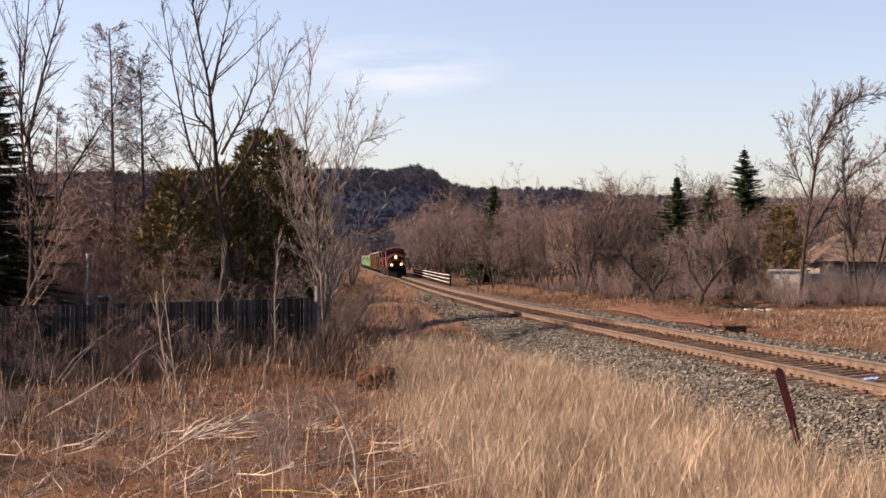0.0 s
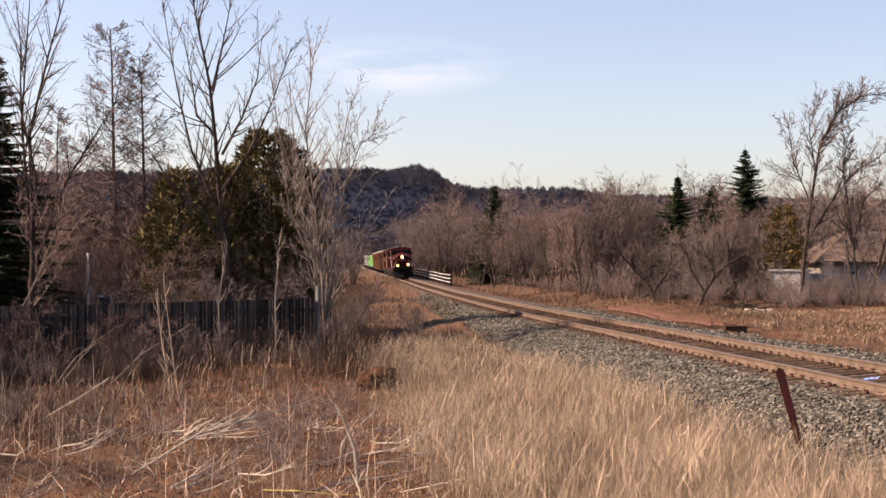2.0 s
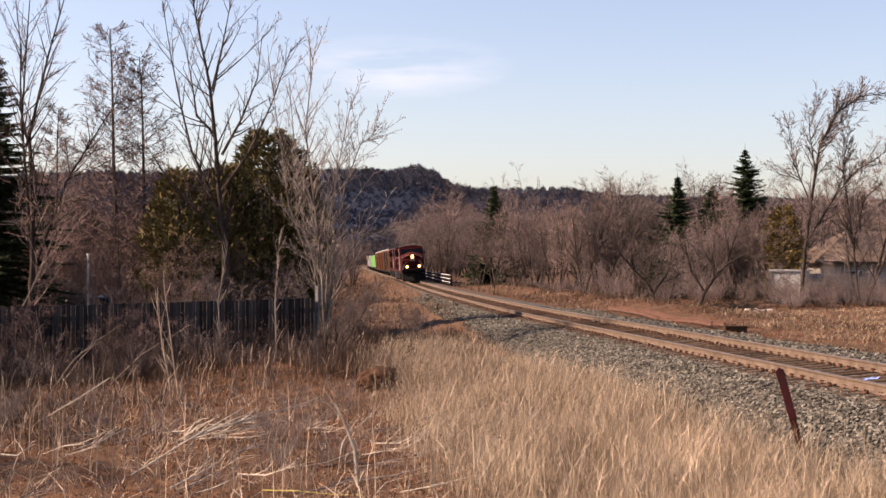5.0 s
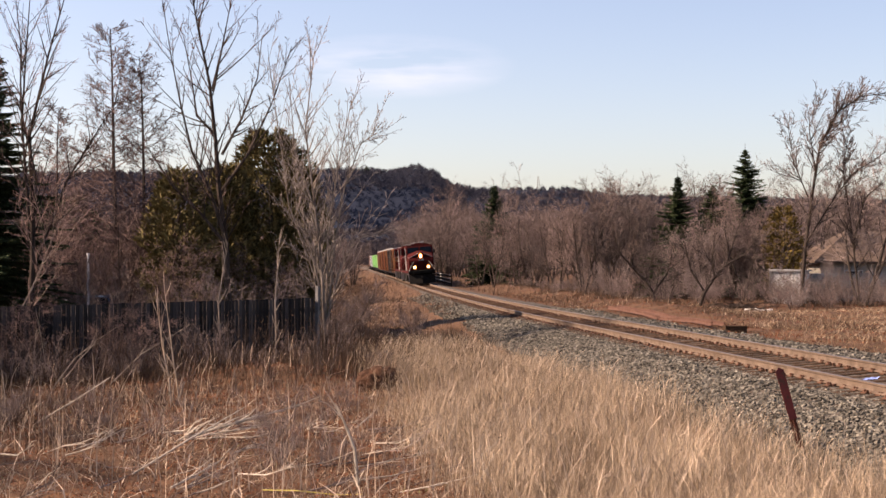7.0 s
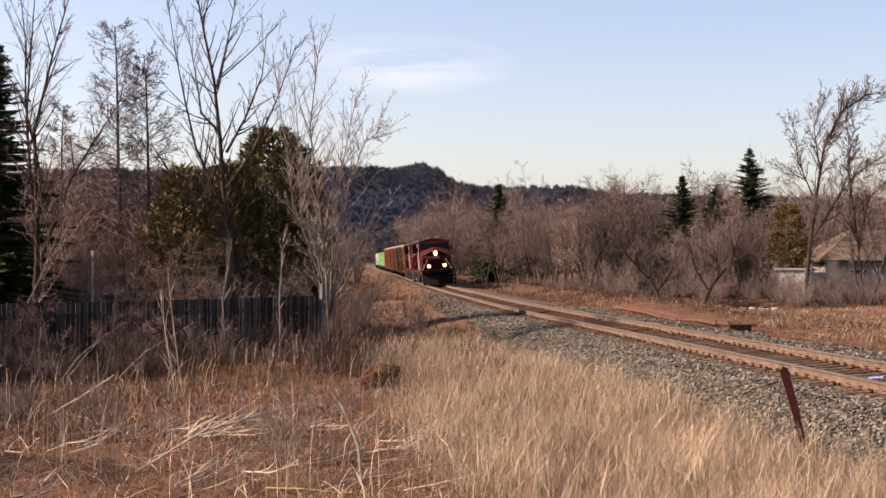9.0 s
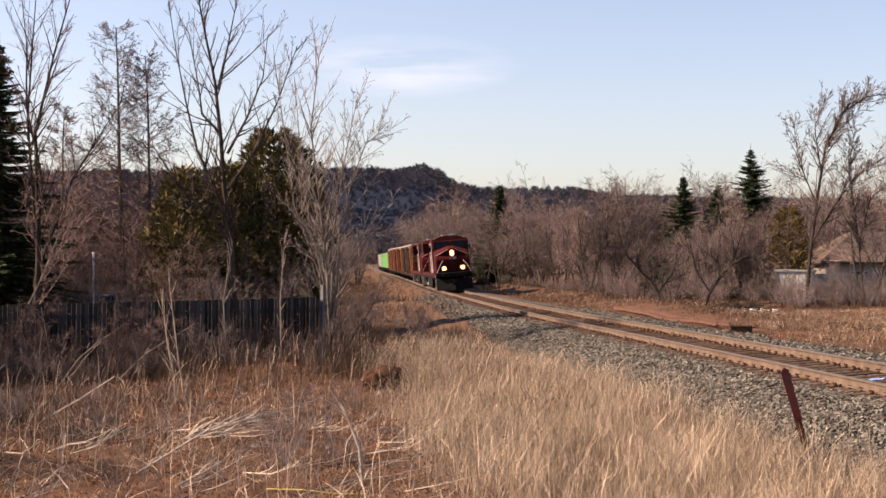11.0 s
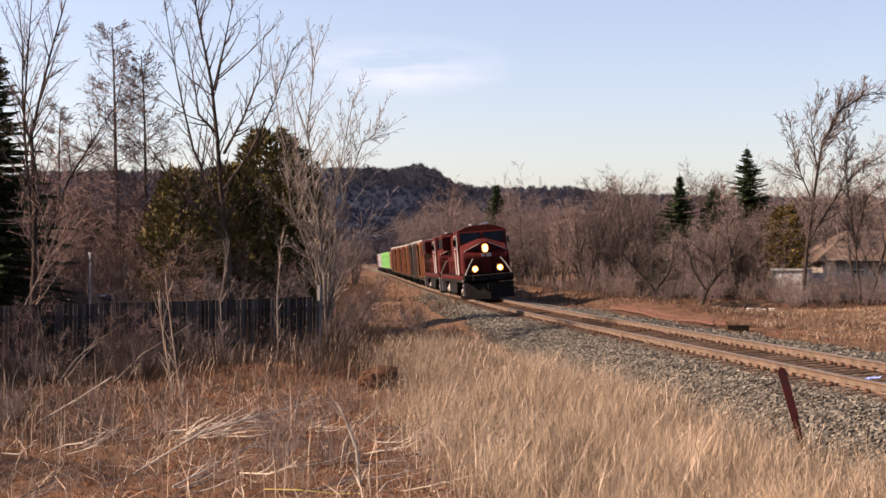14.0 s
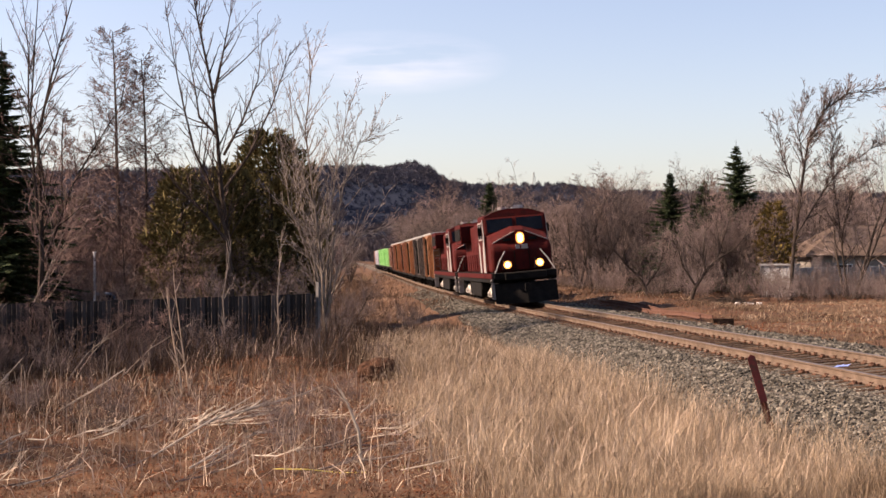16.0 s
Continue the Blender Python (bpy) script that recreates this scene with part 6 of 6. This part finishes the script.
blades("flattened_straw", x, y, r3.uniform(0.02, 0.10, len(x)), r3.uniform(0.004, 0.009, len(x)) * (1 + y / 70), 4.5, M_GRASS, "flattened pale straw on leaf litter", 8)
x, y = scatter(13000, -17, -1, 36, 49, lambda x, y, d: np.clip(0.5 + 0.6 * wob(x, y, 1.2, 15), 0.05, 1))
blades("weed_stalks", x, y, r3.uniform(0.2, 0.85, len(x)) * r3.uniform(0.6, 1.2, len(x)), r3.uniform(0.007, 0.014, len(x)), 1.0, M_WEED, "brown dead weeds before the fence", 11, "weeds")
x, y = scatter(5000, -9, 3, 17, 40, lambda x, y, d: np.clip(wob(x, y, 1.3, 12) - 0.35, 0, 1) * (d < -4.5))
blades("green_shoots", x, y, r3.uniform(0.05, 0.14, len(x)), r3.uniform(0.006, 0.012, len(x)), 0.7, M_GREEN, "sparse fresh green grass shoots", 5)


def seed_weeds(name, xs, ys, hs, label, seed, stem, head):
    """Dead weed stems, each with side twigs and a dark dry head."""
    r = np.random.default_rng(seed)
    a, b = Soup(), Soup()
    for x, y, h in zip(xs, ys, hs):
        p = Vector((x, y, ground_z(x, y) - 0.03))
        tip = p + Vector((r.uniform(-0.35, 0.45) * h, r.uniform(-0.2, 0.2) * h, h))
        mid = p.lerp(tip, 0.55) + Vector((r.uniform(-0.05, 0.05), 0, 0.03))
        w = 0.007 * (1 + y / 60)
        a.ribbon([p, mid, tip], w, (1, 0.2, 0))
        ends = [tip] + [mid.lerp(tip, r.uniform(0.1, 0.9)) + Vector((r.uniform(-0.16, 0.16), r.uniform(-0.1, 0.1), r.uniform(0.02, 0.14))) for _ in range(3)]
        for e in ends[1:]:
            a.spike([mid, mid, e], w * 0.7, (1, 0, 0))
        for e in ends:
            q = r.uniform(0.007, 0.015) * (1 + y / 120)
            b.add([(e.x - q, e.y, e.z), (e.x + q, e.y, e.z), (e.x, e.y - q, e.z), (e.x, e.y + q, e.z), (e.x, e.y, e.z - q), (e.x, e.y, e.z + q)],
                  [(0, 2, 5), (2, 1, 5), (1, 3, 5), (3, 0, 5), (2, 0, 4), (1, 2, 4), (3, 1, 4), (0, 3, 4)])
    ob = tagged(part(name, a.data, stem, None), label, "weeds", kind="stuff")
    tagged(part("seed_heads", b.data, head, ob), kind="stuff")
    return ob


x, y = scatter(900, -13, 1.0, 19, 36, lambda x, y, d: np.clip(0.45 + 0.7 * wob(x, y, 1.4, 33), 0.05, 1))
seed_weeds("seed_weeds", x, y, r3.uniform(0.25, 0.75, len(x)), "brown dead weeds with dark seed heads in the clearing", 41, M_STALK, M_DIRTY)
x, y = scatter(800, -15, -2, 36, 47.5, lambda x, y, d: (y < 36 + (x + 14.6) * 1.287 - 0.5) * 1.0)
seed_weeds("seed_weeds", x, y, r3.uniform(0.5, 1.75, len(x)), "tall brown dead weeds with dry heads before the fence", 42, M_WEED, M_WEED)
x, y = scatter(4600, -12, 1.5, 17.5, 36, lambda x, y, d: np.clip(0.5 + 0.7 * wob(x, y, 1.2, 51), 0.05, 1))
blades("leaning_stalks", x, y, r3.uniform(0.08, 0.5, len(x)) * r3.uniform(0.5, 1.2, len(x)), r3.uniform(0.009, 0.02, len(x)), 2.6, M_STALK, "pale broken weed stalks leaning in the clearing", 43, "weeds")
# dark weeds set where tree shade falls, in place of the shadow
x, y = scatter(16000, -16, -3.5, 24, 44, lambda x, y, d: np.clip((-4.6 - x - (y - 24) * 0.12) / 2.0, 0, 1) * np.clip(0.5 + 0.7 * wob(x, y, 1.4, 81), 0.1, 1))
blades("weed_stalks", x, y, r3.uniform(0.12, 0.5, len(x)), r3.uniform(0.008, 0.016, len(x)), 1.0, M_WEED, "brown dead weeds at the edge of the clearing, darkened for tree shade", 44, "weeds")
x, y = scatter(26000, -4.5, 5, 27, 58, lambda x, y, d: np.clip((x - left_edge(y)) / 1.0, 0, 1) * np.clip((-4.0 - d) / 0.8, 0, 1) * np.clip((y - 27) / 9, 0, 1) * np.clip(0.45 + 0.8 * wob(x, y, 1.2, 91), 0.05, 1) * (np.hypot(x + 1.45, (y - 33.6) * 0.6) > 0.95))
blades("grass_weeds", x, y, r3.uniform(0.25, 0.8, len(x)), r3.uniform(0.006, 0.013, len(x)) * (1 + y / 70), 0.9, M_WEED, "dark brown weeds among the dry grass", 45, "weeds")
# far verge and banks
x, y = scatter(120000, 6, 40, 40, 150, lambda x, y, d: ((d > 3.7) & (d < 26)) * np.clip(0.3 + 0.6 * wob(x, y, 2.2, 3), 0.04, 1) * np.interp(y, [45, 75, 110], [1, 0.7, 0.35]))
blades("verge_grass", x, y, r3.uniform(0.05, 0.24, len(x)), r3.uniform(0.006, 0.013, len(x)) * (1 + y / 120), 0.9, M_WEED, "short brown weeds on the far verge", 6)
x, y = scatter(42000, 10, 30, 42, 82, lambda x, y, d: np.clip((x - 10.5 - (y - 45) * 0.09) / 3, 0, 1) * np.clip(0.5 + 0.6 * wob(x, y, 1.5, 13), 0.05, 1))
blades("verge_grass", x, y, r3.uniform(0.05, 0.26, len(x)), r3.uniform(0.006, 0.013, len(x)) * (1 + y / 120), 1.3, M_GRASS, "dry straw-coloured grass on the far verge", 16)
x, y = scatter(46000, 4, 26, 54, 118, lambda x, y, d: ((d > 4.3) & (d < 13) & ((d > 7.6) | (y > 79))) * np.clip(0.5 + 0.8 * wob(x, y, 1.7, 23), 0.06, 1))
blades("verge_grass", x, y, r3.uniform(0.06, 0.34, len(x)), r3.uniform(0.01, 0.024, len(x)), 1.1, M_WEED, "matted dark brown weeds on the low bank", 18)
x, y = scatter(9000, 4, 26, 54, 118, lambda x, y, d: ((d > 4.3) & (d < 13) & ((d > 7.6) | (y > 79))) * np.clip(0.2 + 0.9 * wob(x, y, 1.3, 27), 0, 1))
blades("verge_grass", x, y, r3.uniform(0.08, 0.4, len(x)), r3.uniform(0.01, 0.02, len(x)), 1.6, M_STALK, "pale broken stalks on the low bank", 19)
x, y = scatter(60000, -30, 45, 88, 300, lambda x, y, d: (((d < -1.75) & (d > -15)) | ((d > 3.4) & (d < 26))) * np.clip(0.5 + 0.6 * wob(x, y, 2.4, 61), 0.08, 1))
blades("verge_grass", x, y, r3.uniform(0.15, 0.6, len(x)), r3.uniform(0.018, 0.045, len(x)), 0.9, M_WEED, "brown dead weeds along the far line", 17)
x, y = scatter(110000, -26, 2, 44, 220, lambda x, y, d: ((d < -3.4) & (d > -18)) * np.clip((-d - 3.2) / 3.5, 0.12, 1) * np.clip(0.5 + 0.7 * wob(x, y, 1.6, 5), 0.06, 1))
h = r3.uniform(0.06, 0.32, len(x)) * np.interp(track_x(y) - x, [3.4, 6, 10], [0.4, 1.0, 1.8])
blades("bank_grass", x, y, h, r3.uniform(0.008, 0.02, len(x)) * (1 + y / 100), 1.1, M_WEED, "brown weeds on the bank beside the track", 7)
x, y = scatter(6000, -16, 1, 50, 110, lambda x, y, d: ((d < -4.2) & (d > -14)) * np.clip(0.2 + 0.9 * wob(x, y, 1.9, 37), 0, 1))
blades("bank_stalks", x, y, r3.uniform(0.15, 0.6, len(x)), r3.uniform(0.012, 0.024, len(x)), 1.7, M_STALK, "pale broken stalks on the bank beside the track", 20, "weeds")


def leaves(name, xs, ys, size, mat_, label, seed):
    """Small curled leaves lying on the ground."""
    r = np.random.default_rng(seed)
    n = len(xs)
    zs = land(xs, ys) + r.uniform(0.0, 0.05, n)
    a, s = r.uniform(0, 2 * np.pi, n), size * r.uniform(0.5, 1.3, n)
    ca, sa_ = np.cos(a) * s, np.sin(a) * s
    t = r.uniform(-0.5, 0.7, (n, 4)) * s[:, None]
    v = np.empty((n, 4, 3))
    for k, (u, w) in enumerate(((-1, 0), (0, -0.45), (1, 0.1), (0.1, 0.5))):
        v[:, k] = np.stack([xs + ca * u - sa_ * w, ys + sa_ * u + ca * w, zs + t[:, k]], -1)
    f = (np.arange(n)[:, None] * 4 + np.arange(4)[None]).tolist()
    return tagged(part(name, (v.reshape(-1, 3).tolist(), f), mat_, None), label, "leaves", kind="stuff")


x, y = scatter(90000, -17, 4, 16, 54, lambda x, y, d: (d < -4.0) * np.clip((left_edge(y) + 2.2 - x) / 2.0, 0.1, 1))
leaves("leaf_litter", x, y, 0.015 + y / 2200, M_LEAF, "fallen brown leaves on the clearing floor", 31)
x, y = scatter(40000, 2, 34, 45, 125, lambda x, y, d: (d > 3.8) * 1.0)
leaves("leaf_litter", x, y, 0.045, M_LEAF, "fallen brown leaves on the far verge", 32)


def stones(name, n, d0, d1, y0, y1, lo, hi, label, seed, mat_=None):
    """Crushed stones, jittered eight-cornered lumps lying on the bed."""
    r = np.random.default_rng(seed)
    y = y0 + (y1 - y0) * r.random(n) ** 1.6
    d = r.uniform(d0, d1, n)
    x = track_x(y) + d
    s = r.uniform(lo, hi, n)
    z = land(x, y) + 0.03 + s * 0.2
    cube = np.array([(-1, -1, -1), (1, -1, -1), (1, 1, -1), (-1, 1, -1), (-1, -1, 1), (1, -1, 1), (1, 1, 1), (-1, 1, 1)], float)
    c = cube[None] * r.uniform(0.45, 1.0, (n, 8, 3)) * s[:, None, None] * np.stack([r.uniform(0.7, 1.1, n), r.uniform(0.7, 1.1, n), r.uniform(0.45, 0.8, n)], -1)[:, None]
    a, b = r.uniform(0, 6.28, n), r.uniform(-0.7, 0.7, n)
    ca, sa_, cb, sb = np.cos(a)[:, None], np.sin(a)[:, None], np.cos(b)[:, None], np.sin(b)[:, None]
    X, Z = c[..., 0] * cb - c[..., 2] * sb, c[..., 0] * sb + c[..., 2] * cb
    X, Y = X * ca - c[..., 1] * sa_, X * sa_ + c[..., 1] * ca
    v = np.stack([X + x[:, None], Y + y[:, None], Z + z[:, None]], -1).reshape(-1, 3)
    q = np.array([(3, 2, 1, 0), (4, 5, 6, 7), (0, 1, 5, 4), (1, 2, 6, 5), (2, 3, 7, 6), (3, 0, 4, 7)])
    f = (np.arange(n)[:, None, None] * 8 + q[None]).reshape(-1, 4)
    return tagged(part(name, (v.tolist(), f.tolist()), mat_ or M_STONE, None), label, "gravel", kind="stuff")


stones("ballast_stones", 26000, -3.75, -1.0, 15, 62, 0.02, 0.048, "grey crushed ballast stones on the sloping shoulder", 1)
stones("ballast_stones", 9000, 0.95, 4.5, 18, 80, 0.025, 0.055, "grey crushed ballast stones on the far shoulder", 2)
stones("ballast_stones", 11000, -1.3, 1.25, 15, 66, 0.018, 0.04, "dirty brown ballast stones between the ties", 3, M_DIRTY)
stones("ballast_stones", 5000, -3.4, -1.4, 58, 125, 0.035, 0.07, "grey ballast stones on the low mounds", 4)


# ---- movement ----
def motions():
    for ob, mid, base in TRAIN:
        walk(ob, [(t, vehicle_pose(t, mid, base)) for t in [0.5 * k for k in range(33)]])
    for ws, r in WHEELS:
        home = ws.matrix_basis.translation.copy()
        s0 = front_s(0)
        rows = []
        for k in range(481):
            t = k / 30
            rows.append((t, pose(*home, 0, math.degrees((s0 - front_s(t)) / r), 0)))
        walk(ws, rows)


motions()
